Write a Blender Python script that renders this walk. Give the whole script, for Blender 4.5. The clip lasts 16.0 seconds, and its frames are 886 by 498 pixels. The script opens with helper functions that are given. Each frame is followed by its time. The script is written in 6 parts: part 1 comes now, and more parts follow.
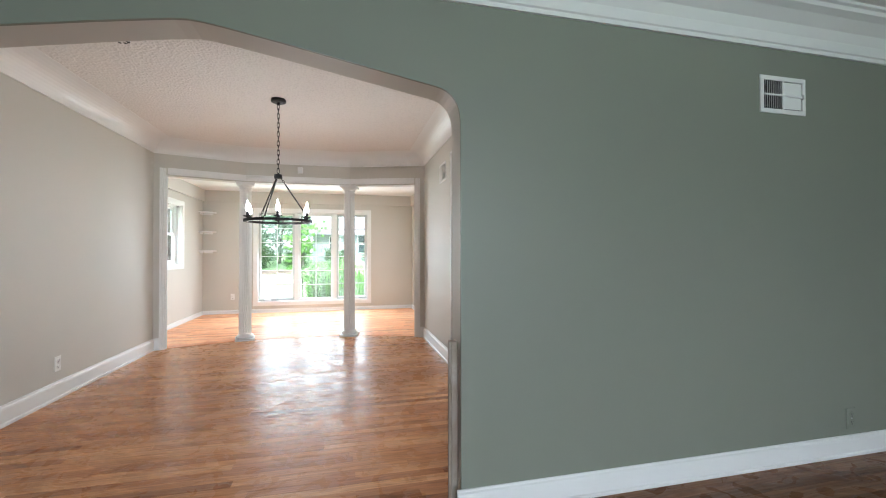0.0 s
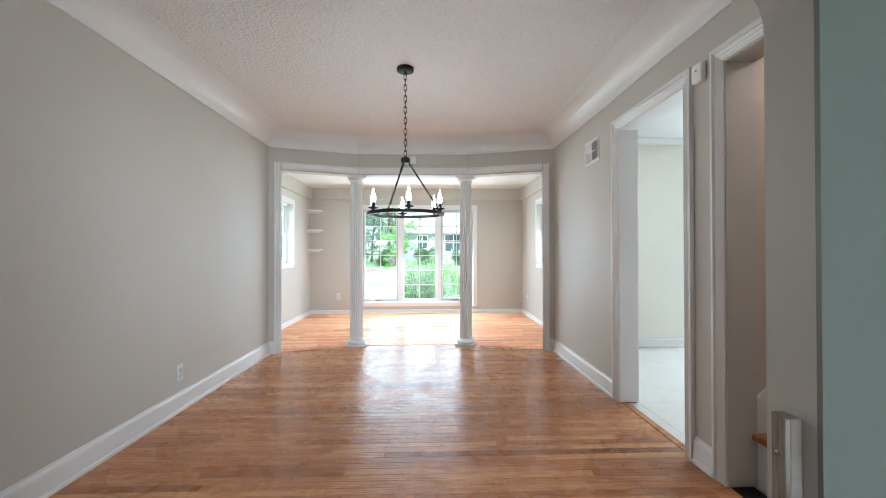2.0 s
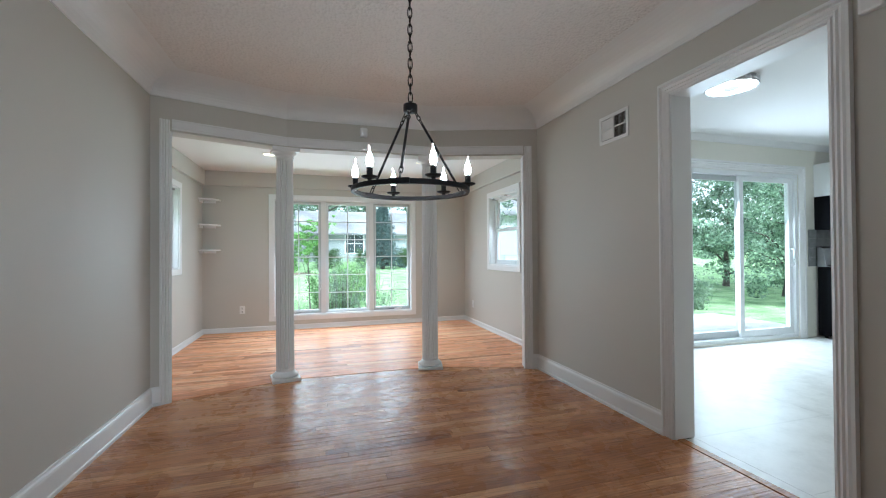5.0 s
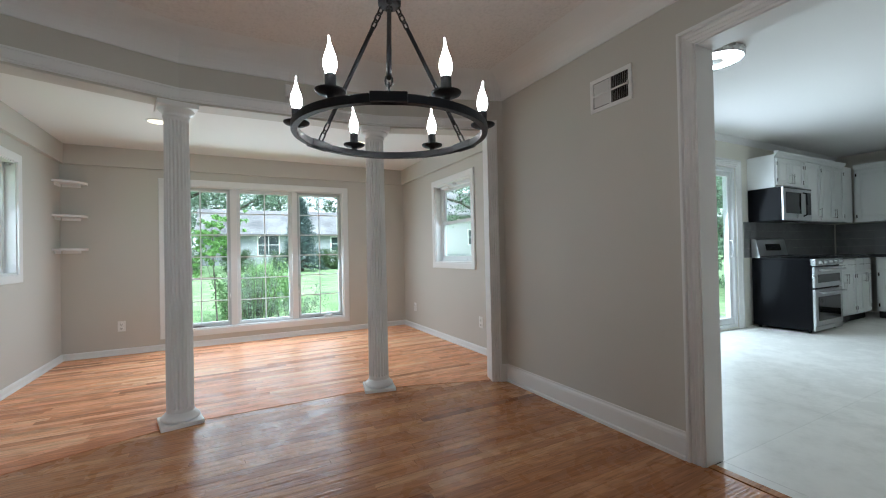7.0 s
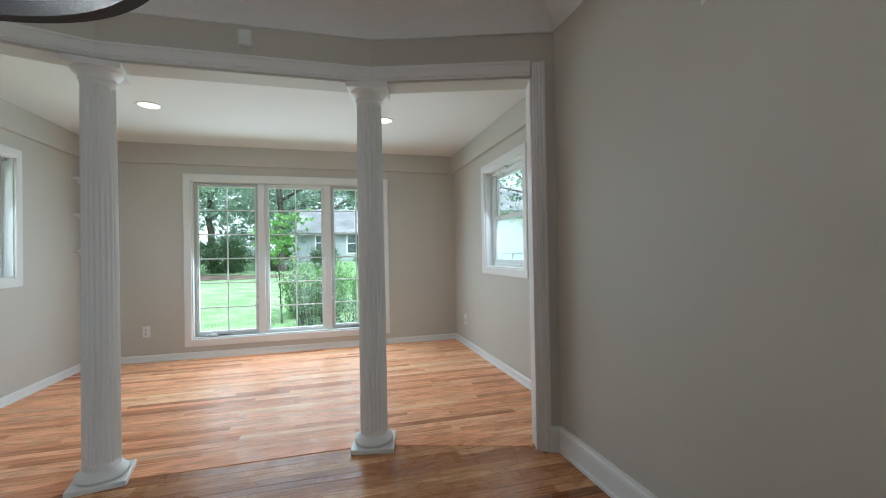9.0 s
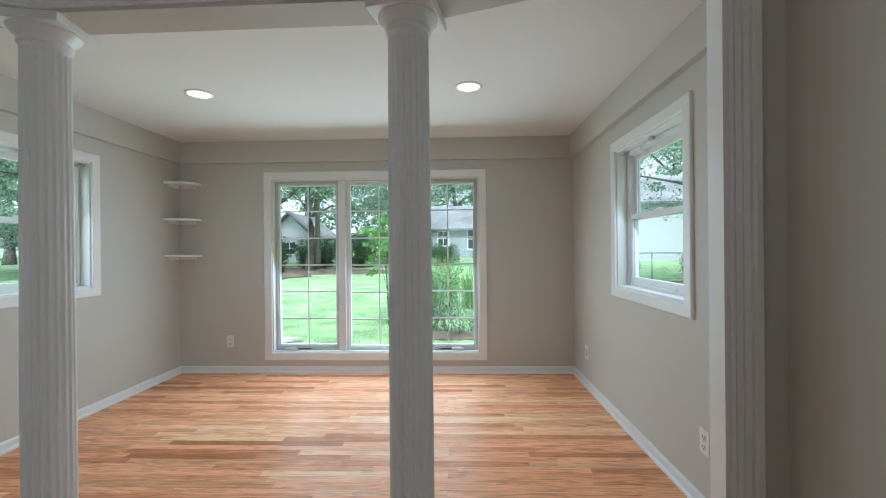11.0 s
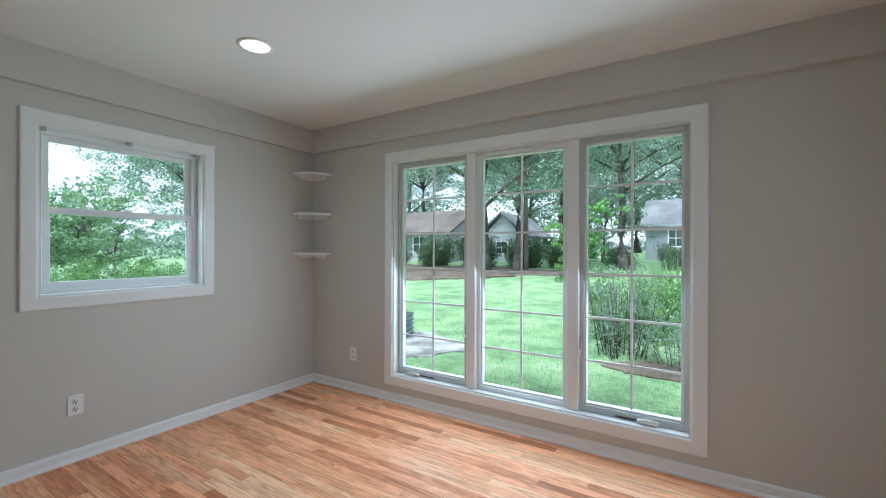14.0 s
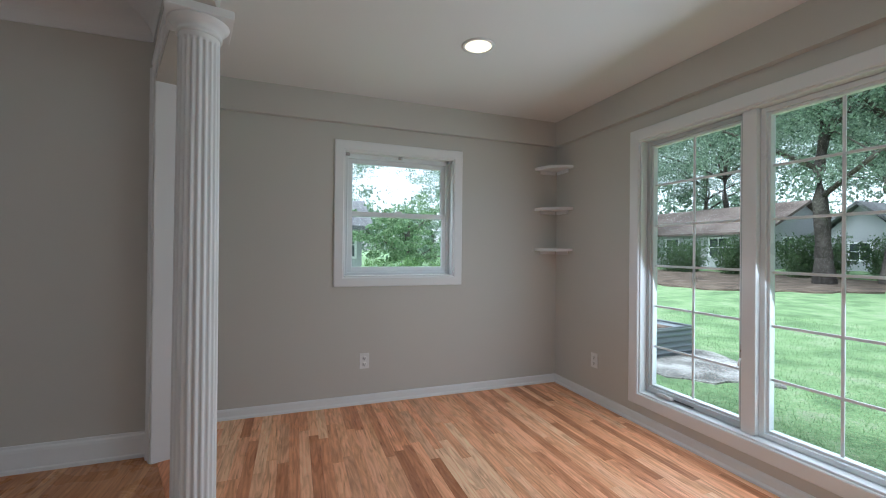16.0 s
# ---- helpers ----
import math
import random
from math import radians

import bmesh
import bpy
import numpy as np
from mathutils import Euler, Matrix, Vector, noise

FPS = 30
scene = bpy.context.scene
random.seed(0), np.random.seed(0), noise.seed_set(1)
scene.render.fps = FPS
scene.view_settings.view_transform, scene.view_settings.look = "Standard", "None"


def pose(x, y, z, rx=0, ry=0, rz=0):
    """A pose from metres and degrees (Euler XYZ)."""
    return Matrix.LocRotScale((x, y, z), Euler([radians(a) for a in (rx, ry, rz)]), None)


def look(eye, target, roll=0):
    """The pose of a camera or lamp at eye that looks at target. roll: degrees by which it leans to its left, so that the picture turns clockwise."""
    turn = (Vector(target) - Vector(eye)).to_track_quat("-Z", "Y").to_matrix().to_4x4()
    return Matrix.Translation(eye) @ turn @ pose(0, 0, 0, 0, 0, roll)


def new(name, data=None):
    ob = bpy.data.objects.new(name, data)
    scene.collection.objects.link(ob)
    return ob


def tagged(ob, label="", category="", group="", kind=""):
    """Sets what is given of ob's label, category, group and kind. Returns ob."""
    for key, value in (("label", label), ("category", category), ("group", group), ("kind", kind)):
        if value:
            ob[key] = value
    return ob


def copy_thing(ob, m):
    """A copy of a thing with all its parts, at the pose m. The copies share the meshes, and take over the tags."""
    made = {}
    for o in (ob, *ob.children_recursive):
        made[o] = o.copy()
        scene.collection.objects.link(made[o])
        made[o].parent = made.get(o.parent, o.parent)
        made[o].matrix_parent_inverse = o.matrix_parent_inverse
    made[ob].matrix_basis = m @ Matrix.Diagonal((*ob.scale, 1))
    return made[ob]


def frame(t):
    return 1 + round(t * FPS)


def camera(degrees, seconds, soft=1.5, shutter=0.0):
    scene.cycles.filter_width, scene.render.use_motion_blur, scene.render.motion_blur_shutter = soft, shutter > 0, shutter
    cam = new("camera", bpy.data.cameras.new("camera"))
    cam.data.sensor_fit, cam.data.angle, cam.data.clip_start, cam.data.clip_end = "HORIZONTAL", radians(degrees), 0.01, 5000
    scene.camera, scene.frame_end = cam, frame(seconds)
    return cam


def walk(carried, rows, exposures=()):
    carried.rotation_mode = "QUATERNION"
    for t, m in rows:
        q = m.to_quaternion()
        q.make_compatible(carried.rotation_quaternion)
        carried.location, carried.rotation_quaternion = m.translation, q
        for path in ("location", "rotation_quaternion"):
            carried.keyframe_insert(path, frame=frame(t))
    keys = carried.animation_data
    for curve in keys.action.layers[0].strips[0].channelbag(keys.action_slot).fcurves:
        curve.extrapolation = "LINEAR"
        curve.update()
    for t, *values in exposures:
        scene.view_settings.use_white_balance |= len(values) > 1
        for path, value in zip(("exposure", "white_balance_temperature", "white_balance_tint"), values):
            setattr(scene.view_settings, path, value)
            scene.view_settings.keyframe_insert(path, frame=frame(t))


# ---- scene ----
cam = camera(94.8, 16.0, soft=1.1)
PATH = [
    (0, (2.191, -5.41, 1.129), (2.657, -3.465, 1.151), -0.1),
    (0.5, (2.086, -5.216, 1.127), (2.398, -3.24, 1.145), 0.0),
    (1, (1.988, -5.04, 1.11), (2.184, -3.049, 1.127), 0.0),
    (1.5, (1.87, -4.838, 1.128), (1.983, -2.841, 1.144), -0.0),
    (2, (1.789, -4.597, 1.135), (1.86, -2.598, 1.15), -0.1),
    (2.5, (1.737, -4.377, 1.141), (1.803, -2.378, 1.158), -0.2),
    (3, (1.657, -4.206, 1.152), (1.754, -2.209, 1.171), -0.2),
    (3.5, (1.545, -4.05, 1.152), (1.716, -2.057, 1.173), -0.2),
    (4, (1.43, -3.866, 1.137), (1.711, -1.886, 1.163), -0.2),
    (6.5, (1.06, -2.937, 1.095), (1.969, -1.155, 1.106), -1.0),
    (7, (1.202, -2.736, 1.066), (2.132, -0.965, 1.085), -1.2),
    (7.5, (1.43, -2.556, 1.06), (2.314, -0.762, 1.088), -1.4),
    (8, (1.629, -2.385, 1.081), (2.425, -0.551, 1.102), -1.4),
    (8.5, (1.812, -2.201, 1.088), (2.491, -0.32, 1.109), -1.2),
    (9, (2.023, -1.992, 1.105), (2.551, -0.063, 1.121), -1.0),
    (11.5, (2.514, -0.755, 1.251), (2.286, 1.232, 1.249), -0.4),
    (12, (2.624, -0.487, 1.257), (2.23, 1.473, 1.254), -0.3),
    (12.5, (2.636, -0.243, 1.257), (2.085, 1.68, 1.253), -0.2),
    (13, (2.655, 0.011, 1.252), (1.945, 1.88, 1.249), 0.1),
    (13.5, (2.694, 0.23, 1.246), (1.808, 2.022, 1.241), 0.1),
    (14, (2.658, 0.423, 1.229), (1.593, 2.115, 1.229), 0.2),
    (14.5, (2.644, 0.583, 1.217), (1.385, 2.136, 1.221), 0.1),
    (15, (2.692, 0.751, 1.203), (1.2, 2.082, 1.21), 0.2),
    (15.5, (2.714, 0.817, 1.162), (1.003, 1.854, 1.175), 0.4),
    (16, (2.72, 0.779, 1.163), (0.84, 1.464, 1.172), 0.6),
]
walk(cam, [(t, look(eye, target, roll)) for t, eye, target, roll in PATH],
     [(0, 2.9, 5900, 10), (1, 2.95, 5750, 9), (2, 2.8, 5500, 8), (2.5, 2.65, 5450, 7), (3.5, 2.4, 5400, 6), (4.2, 2.2, 5400, 6),
      (6.3, 1.84, 5500, 6), (7, 1.76, 5600, 7), (8, 1.55, 5680, 7), (8.5, 1.55, 5600, 5), (9, 1.72, 5500, 3), (11.3, 1.53, 5500, 4),
      (12, 1.33, 5500, 4), (12.5, 1.1, 5520, 6), (13, 1.05, 5500, 9), (14, 1.34, 5350, 6), (14.5, 1.22, 5350, 7), (15.5, 1.1, 5450, 9), (16, 1.08, 5550, 10)])

# ---- world, sun, large lights ----
world = bpy.data.worlds.new("world")
scene.world = world
world.use_nodes = True
wn = world.node_tree.nodes
sky = wn.new("ShaderNodeTexSky")
sky.sky_type = "NISHITA"
sky.sun_disc = False
sky.sun_elevation = radians(60)
sky.sun_rotation = radians(180)
sky.air_density, sky.dust_density, sky.ozone_density = 1.0, 2.0, 1.0
wn["Background"].inputs[1].default_value = 0.15
haze = wn.new("ShaderNodeHueSaturation")
haze.inputs["Saturation"].default_value, haze.inputs["Value"].default_value = 0.20, 1.35
world.node_tree.links.new(sky.outputs[0], haze.inputs["Color"])
world.node_tree.links.new(haze.outputs[0], wn["Background"].inputs[0])

sun_data = bpy.data.lights.new("sun", "SUN")
sun_data.energy, sun_data.angle, sun_data.color = 1.4, radians(14), (1.0, 0.97, 0.92)
sun = new("sun", sun_data)
sun.matrix_world = look((0, 0, 30), (0, 17, 0))


SUN_L, SUN_R = -0.39, 3.55  # inner faces of the sunroom side walls


def window_light(name, eye, target, wide, high, watts):
    """An area lamp that stands in for sky light through a window's opening."""
    d = bpy.data.lights.new(name, "AREA")
    d.shape, d.size, d.size_y, d.energy, d.color = "RECTANGLE", wide, high, watts, (0.88, 0.95, 1.0)
    ob = new(name, d)
    ob.matrix_world = look(eye, target)
    return ob


window_light("window_light_back", (1.59, 3.045, 1.07), (1.59, 0.6, 0.2), 1.98, 1.66, 11.0)
window_light("window_light_left", (SUN_L - 0.062, 1.561, 1.43), (1.2, 1.561, 0.5), 0.8, 0.85, 0.9)
window_light("window_light_right", (SUN_R + 0.062, 1.488, 1.42), (2, 1.488, 0.5), 0.8, 0.85, 1.2)
window_light("window_light_patio", (6.2, 0.45, 1.05), (6.0, -2, 0.3), 1.6, 1.9, 18)
# fill lamp for dining room and arch wall, from an added, unseen window
window_light("fill_light_front", (2.9, -8.8, 1.45), (1.2, -3, 1.1), 2.2, 1.3, 15)

# ---- materials ----


def node_mat(name):
    m = bpy.data.materials.new(name)
    m.use_nodes = True
    nt = m.node_tree
    return m, nt, nt.nodes["Principled BSDF"]


def paint(name, col, rough=0.55, var=0.05, big=1.3, bump=0.05, grain=180.0, metal=0.0, coat=0.0, random_tone=0.0):
    """A surface with slight tone drift at two scales and fine relief."""
    m, nt, b = node_mat(name)
    N, L = nt.nodes, nt.links
    geo = N.new("ShaderNodeNewGeometry")
    n1 = N.new("ShaderNodeTexNoise")
    n1.inputs["Scale"].default_value, n1.inputs["Detail"].default_value = big, 4
    n2 = N.new("ShaderNodeTexNoise")
    n2.inputs["Scale"].default_value, n2.inputs["Detail"].default_value = grain, 3
    L.new(geo.outputs["Position"], n1.inputs["Vector"])
    L.new(geo.outputs["Position"], n2.inputs["Vector"])
    mul = N.new("ShaderNodeMath")
    mul.operation = "MULTIPLY_ADD"
    mul.inputs[1].default_value, mul.inputs[2].default_value = var * 2, 1 - var
    L.new(n1.outputs[0], mul.inputs[0])
    tone = mul.outputs[0]
    if random_tone:
        info = N.new("ShaderNodeObjectInfo")
        r = N.new("ShaderNodeMath")
        r.operation = "MULTIPLY_ADD"
        r.inputs[1].default_value, r.inputs[2].default_value = random_tone, 1 - random_tone / 2
        L.new(info.outputs["Random"], r.inputs[0])
        q = N.new("ShaderNodeMath")
        q.operation = "MULTIPLY"
        L.new(tone, q.inputs[0])
        L.new(r.outputs[0], q.inputs[1])
        tone = q.outputs[0]
    mix = N.new("ShaderNodeVectorMath")
    mix.operation = "SCALE"
    mix.inputs[0].default_value = col[:3]
    L.new(tone, mix.inputs["Scale"])
    L.new(mix.outputs[0], b.inputs["Base Color"])
    rr = N.new("ShaderNodeMath")
    rr.operation = "MULTIPLY_ADD"
    rr.inputs[1].default_value, rr.inputs[2].default_value = 0.16, rough - 0.08
    L.new(n1.outputs[0], rr.inputs[0])
    L.new(rr.outputs[0], b.inputs["Roughness"])
    b.inputs["Metallic"].default_value = metal
    b.inputs["Coat Weight"].default_value = coat
    if bump:
        bp = N.new("ShaderNodeBump")
        bp.inputs["Strength"].default_value, bp.inputs["Distance"].default_value = bump, 0.01
        L.new(n2.outputs[0], bp.inputs["Height"])
        L.new(bp.outputs[0], b.inputs["Normal"])
    return m


def glow(name, col, strength):
    m, nt, b = node_mat(name)
    b.inputs["Base Color"].default_value = (*col, 1)
    b.inputs["Emission Color"].default_value = (*col, 1)
    b.inputs["Emission Strength"].default_value = strength
    return m


def popcorn(name, col):
    """Sprayed ceiling with coarse lumps."""
    m, nt, b = node_mat(name)
    N, L = nt.nodes, nt.links
    geo = N.new("ShaderNodeNewGeometry")
    v = N.new("ShaderNodeTexVoronoi")
    v.inputs["Scale"].default_value = 52
    n = N.new("ShaderNodeTexNoise")
    n.inputs["Scale"].default_value, n.inputs["Detail"].default_value = 60, 6
    big = N.new("ShaderNodeTexNoise")
    big.inputs["Scale"].default_value = 1.1
    for k in (v, n, big):
        L.new(geo.outputs["Position"], k.inputs["Vector"])
    mul = N.new("ShaderNodeMath")
    mul.operation = "MULTIPLY"
    L.new(v.outputs["Distance"], mul.inputs[0])
    L.new(n.outputs[0], mul.inputs[1])
    bp = N.new("ShaderNodeBump")
    bp.inputs["Strength"].default_value, bp.inputs["Distance"].default_value = 0.45, 0.02
    L.new(mul.outputs[0], bp.inputs["Height"])
    L.new(bp.outputs[0], b.inputs["Normal"])
    # colour darkens where the cells meet: pit shade put into the paint
    ramp = N.new("ShaderNodeValToRGB")
    ramp.color_ramp.elements[0].position, ramp.color_ramp.elements[1].position = 0.22, 0.46
    ramp.color_ramp.elements[0].color = (*[c * 1.0 for c in col], 1)
    ramp.color_ramp.elements[1].color = (*[c * 0.93 for c in col], 1)
    L.new(mul.outputs[0], ramp.inputs[0])
    L.new(ramp.outputs[0], b.inputs["Base Color"])
    b.inputs["Roughness"].default_value = 0.9
    return m


def oak(name, tones, rough=0.3, tint=1.0):
    """Strip oak: tone by board, long grain, worn varnish."""
    m, nt, b = node_mat(name)
    N, L = nt.nodes, nt.links
    info = N.new("ShaderNodeObjectInfo")
    geo = N.new("ShaderNodeNewGeometry")
    ramp = N.new("ShaderNodeValToRGB")
    while len(ramp.color_ramp.elements) < len(tones):
        ramp.color_ramp.elements.new(0.5)
    for e, (p, c) in zip(ramp.color_ramp.elements, tones):
        e.position, e.color = p, (*[k * tint for k in c], 1)
    L.new(info.outputs["Random"], ramp.inputs[0])
    shift = N.new("ShaderNodeVectorMath")
    shift.operation = "MULTIPLY_ADD"
    shift.inputs[1].default_value = (1.5, 10.0, 1.0)
    L.new(geo.outputs["Position"], shift.inputs[0])
    jump = N.new("ShaderNodeVectorMath")
    jump.operation = "SCALE"
    jump.inputs[0].default_value = (31.0, 17.0, 43.0)
    L.new(info.outputs["Random"], jump.inputs["Scale"])
    L.new(jump.outputs[0], shift.inputs[2])
    grain = N.new("ShaderNodeTexNoise")
    grain.inputs["Scale"].default_value, grain.inputs["Detail"].default_value = 2.4, 6
    grain.inputs["Distortion"].default_value = 1.7
    L.new(shift.outputs[0], grain.inputs["Vector"])
    fine = N.new("ShaderNodeTexWave")
    fine.bands_direction = "Y"
    fine.inputs["Scale"].default_value, fine.inputs["Distortion"].default_value = 1.5, 20.0
    fine.inputs["Detail"].default_value, fine.inputs["Detail Scale"].default_value = 3.0, 0.35
    L.new(shift.outputs[0], fine.inputs["Vector"])
    gr = N.new("ShaderNodeValToRGB")
    gr.color_ramp.elements[0].position, gr.color_ramp.elements[0].color = 0.30, (0.68, 0.58, 0.50, 1)
    gr.color_ramp.elements[1].position, gr.color_ramp.elements[1].color = 0.62, (1.12, 1.1, 1.06, 1)
    L.new(grain.outputs[0], gr.inputs[0])
    mx = N.new("ShaderNodeMix")
    mx.data_type, mx.blend_type = "RGBA", "MULTIPLY"
    mx.inputs[0].default_value = 0.9
    L.new(ramp.outputs[0], mx.inputs[6])
    L.new(gr.outputs[0], mx.inputs[7])
    fr = N.new("ShaderNodeValToRGB")
    fr.color_ramp.elements[0].position, fr.color_ramp.elements[0].color = 0.12, (0.60, 0.50, 0.43, 1)
    fr.color_ramp.elements[1].position, fr.color_ramp.elements[1].color = 0.55, (1.06, 1.06, 1.06, 1)
    L.new(fine.outputs[0], fr.inputs[0])
    mx2 = N.new("ShaderNodeMix")
    mx2.data_type, mx2.blend_type = "RGBA", "MULTIPLY"
    mx2.inputs[0].default_value = 0.20
    L.new(mx.outputs[2], mx2.inputs[6])
    L.new(fr.outputs[0], mx2.inputs[7])
    # thin dark mineral streaks along the grain
    thin = N.new("ShaderNodeVectorMath")
    thin.operation = "MULTIPLY"
    thin.inputs[1].default_value = (1.1, 3.4, 1.0)
    L.new(shift.outputs[0], thin.inputs[0])
    streak = N.new("ShaderNodeTexNoise")
    streak.inputs["Scale"].default_value, streak.inputs["Detail"].default_value = 2.6, 5
    streak.inputs["Distortion"].default_value = 0.6
    L.new(thin.outputs[0], streak.inputs["Vector"])
    sr = N.new("ShaderNodeValToRGB")
    sr.color_ramp.elements[0].position, sr.color_ramp.elements[0].color = 0.27, (0.42, 0.30, 0.22, 1)
    sr.color_ramp.elements[1].position, sr.color_ramp.elements[1].color = 0.38, (1.04, 1.04, 1.04, 1)
    L.new(streak.outputs[0], sr.inputs[0])
    mx3 = N.new("ShaderNodeMix")
    mx3.data_type, mx3.blend_type = "RGBA", "MULTIPLY"
    mx3.inputs[0].default_value = 0.8
    L.new(mx2.outputs[2], mx3.inputs[6])
    L.new(sr.outputs[0], mx3.inputs[7])
    L.new(mx3.outputs[2], b.inputs["Base Color"])
    wear = N.new("ShaderNodeTexNoise")
    wear.inputs["Scale"].default_value, wear.inputs["Detail"].default_value = 6.5, 6
    wear.inputs["Distortion"].default_value = 1.4
    L.new(geo.outputs["Position"], wear.inputs["Vector"])
    wr = N.new("ShaderNodeMapRange")
    wr.inputs[1].default_value, wr.inputs[2].default_value = 0.35, 0.68
    wr.inputs[3].default_value, wr.inputs[4].default_value = rough - 0.09, rough + 0.16
    L.new(wear.outputs[0], wr.inputs[0])
    L.new(wr.outputs[0], b.inputs["Roughness"])
    bp = N.new("ShaderNodeBump")
    bp.inputs["Strength"].default_value, bp.inputs["Distance"].default_value = 0.12, 0.004
    add = N.new("ShaderNodeMath")
    add.operation = "MULTIPLY_ADD"
    add.inputs[1].default_value = 2.2
    L.new(wear.outputs[0], add.inputs[0])
    L.new(fine.outputs[0], add.inputs[2])
    L.new(add.outputs[0], bp.inputs["Height"])
    L.new(bp.outputs[0], b.inputs["Normal"])
    b.inputs["Specular IOR Level"].default_value = 0.20
    return m


def pane_glass(name, gloss=0.008):
    m = bpy.data.materials.new(name)
    m.use_nodes = True
    nt = m.node_tree
    N, L = nt.nodes, nt.links
    N.remove(N["Principled BSDF"])
    tr = N.new("ShaderNodeBsdfTransparent")
    tr.inputs[0].default_value = (0.95, 0.98, 0.97, 1)
    gl = N.new("ShaderNodeBsdfGlossy")
    gl.inputs["Roughness"].default_value = 0.02
    mx = N.new("ShaderNodeMixShader")
    mx.inputs[0].default_value = gloss
    L.new(tr.outputs[0], mx.inputs[1])
    L.new(gl.outputs[0], mx.inputs[2])
    L.new(mx.outputs[0], N["Material Output"].inputs[0])
    return m


def leafy(name, a, b_, rough=0.6, spread=1.0):
    """Leaves: tone varies from leaf to leaf, with light passing through."""
    m, nt, b = node_mat(name)
    N, L = nt.nodes, nt.links
    geo = N.new("ShaderNodeNewGeometry")
    ramp = N.new("ShaderNodeValToRGB")
    ramp.color_ramp.elements[0].color = (*a, 1)
    ramp.color_ramp.elements[1].color = (*b_, 1)
    L.new(geo.outputs["Random Per Island"], ramp.inputs[0])
    L.new(ramp.outputs[0], b.inputs["Base Color"])
    b.inputs["Roughness"].default_value = rough
    tl = N.new("ShaderNodeBsdfTranslucent")
    L.new(ramp.outputs[0], tl.inputs[0])
    mx = N.new("ShaderNodeMixShader")
    mx.inputs[0].default_value = 0.4
    L.new(b.outputs[0], mx.inputs[1])
    L.new(tl.outputs[0], mx.inputs[2])
    L.new(mx.outputs[0], N["Material Output"].inputs[0])
    return m


def mottled(name, stops, scale, rough=0.9, bump=0.4, detail=8, dist=0.02):
    m, nt, b = node_mat(name)
    N, L = nt.nodes, nt.links
    geo = N.new("ShaderNodeNewGeometry")
    n = N.new("ShaderNodeTexNoise")
    n.inputs["Scale"].default_value, n.inputs["Detail"].default_value = scale, detail
    n.inputs["Roughness"].default_value = 0.7
    n2 = N.new("ShaderNodeTexNoise")
    n2.inputs["Scale"].default_value, n2.inputs["Detail"].default_value = scale * 0.07, 3
    L.new(geo.outputs["Position"], n.inputs["Vector"])
    L.new(geo.outputs["Position"], n2.inputs["Vector"])
    av = N.new("ShaderNodeMath")
    av.operation = "MULTIPLY_ADD"
    av.inputs[1].default_value = 0.55
    half = N.new("ShaderNodeMath")
    half.operation = "MULTIPLY"
    half.inputs[1].default_value = 0.45
    L.new(n2.outputs[0], half.inputs[0])
    L.new(n.outputs[0], av.inputs[0])
    L.new(half.outputs[0], av.inputs[2])
    ramp = N.new("ShaderNodeValToRGB")
    while len(ramp.color_ramp.elements) < len(stops):
        ramp.color_ramp.elements.new(0.5)
    for e, (p, c) in zip(ramp.color_ramp.elements, stops):
        e.position, e.color = p, (*c, 1)
    spread = N.new("ShaderNodeMapRange")
    spread.inputs[1].default_value, spread.inputs[2].default_value = 0.34, 0.66
    L.new(av.outputs[0], spread.inputs[0])
    L.new(spread.outputs[0], ramp.inputs[0])
    L.new(ramp.outputs[0], b.inputs["Base Color"])
    b.inputs["Roughness"].default_value = rough
    bp = N.new("ShaderNodeBump")
    bp.inputs["Strength"].default_value, bp.inputs["Distance"].default_value = bump, dist
    L.new(n.outputs[0], bp.inputs["Height"])
    L.new(bp.outputs[0], b.inputs["Normal"])
    return m


WALL = paint("greige_paint", (0.568, 0.546, 0.496), 0.6, 0.03, 1.1, 0.06, 260)
GREEN = paint("sage_paint", (0.225, 0.24, 0.198), 0.5, 0.03, 1.0, 0.06, 260)
KWALL = paint("kitchen_paint", (0.76, 0.74, 0.66), 0.6, 0.03, 1.1, 0.06, 260)
STAIRWALL = paint("stair_paint", (0.62, 0.53, 0.46), 0.6, 0.03, 1.1, 0.06, 260)
TRIM = paint("white_trim_paint", (0.80, 0.80, 0.79), 0.36, 0.02, 3.0, 0.03, 120)
VINYL = paint("white_vinyl", (0.78, 0.80, 0.80), 0.3, 0.02, 4.0, 0.0)
ALU = paint("grey_sash", (0.52, 0.54, 0.54), 0.4, 0.03, 4.0, 0.0)
CEIL = paint("ceiling_paint", (0.80, 0.79, 0.77), 0.85, 0.03, 0.9, 0.08, 150)
POP = popcorn("sprayed_ceiling", (0.80, 0.78, 0.76))
PLATE = paint("white_plastic", (0.80, 0.80, 0.78), 0.3, 0.02, 8.0, 0.0)
DARK = paint("dark_slot", (0.02, 0.02, 0.02), 0.5, 0.1, 9.0, 0.0)
BLACK = paint("black_iron", (0.014, 0.014, 0.015), 0.45, 0.2, 30.0, 0.15, 400)
BLACK.node_tree.nodes["Principled BSDF"].inputs["Specular IOR Level"].default_value = 0.22
CHROME = paint("brushed_nickel", (0.55, 0.55, 0.55), 0.28, 0.05, 20.0, 0.0, metal=1.0)
STEEL = paint("stainless_steel", (0.58, 0.59, 0.60), 0.3, 0.05, 6.0, 0.0, metal=1.0)
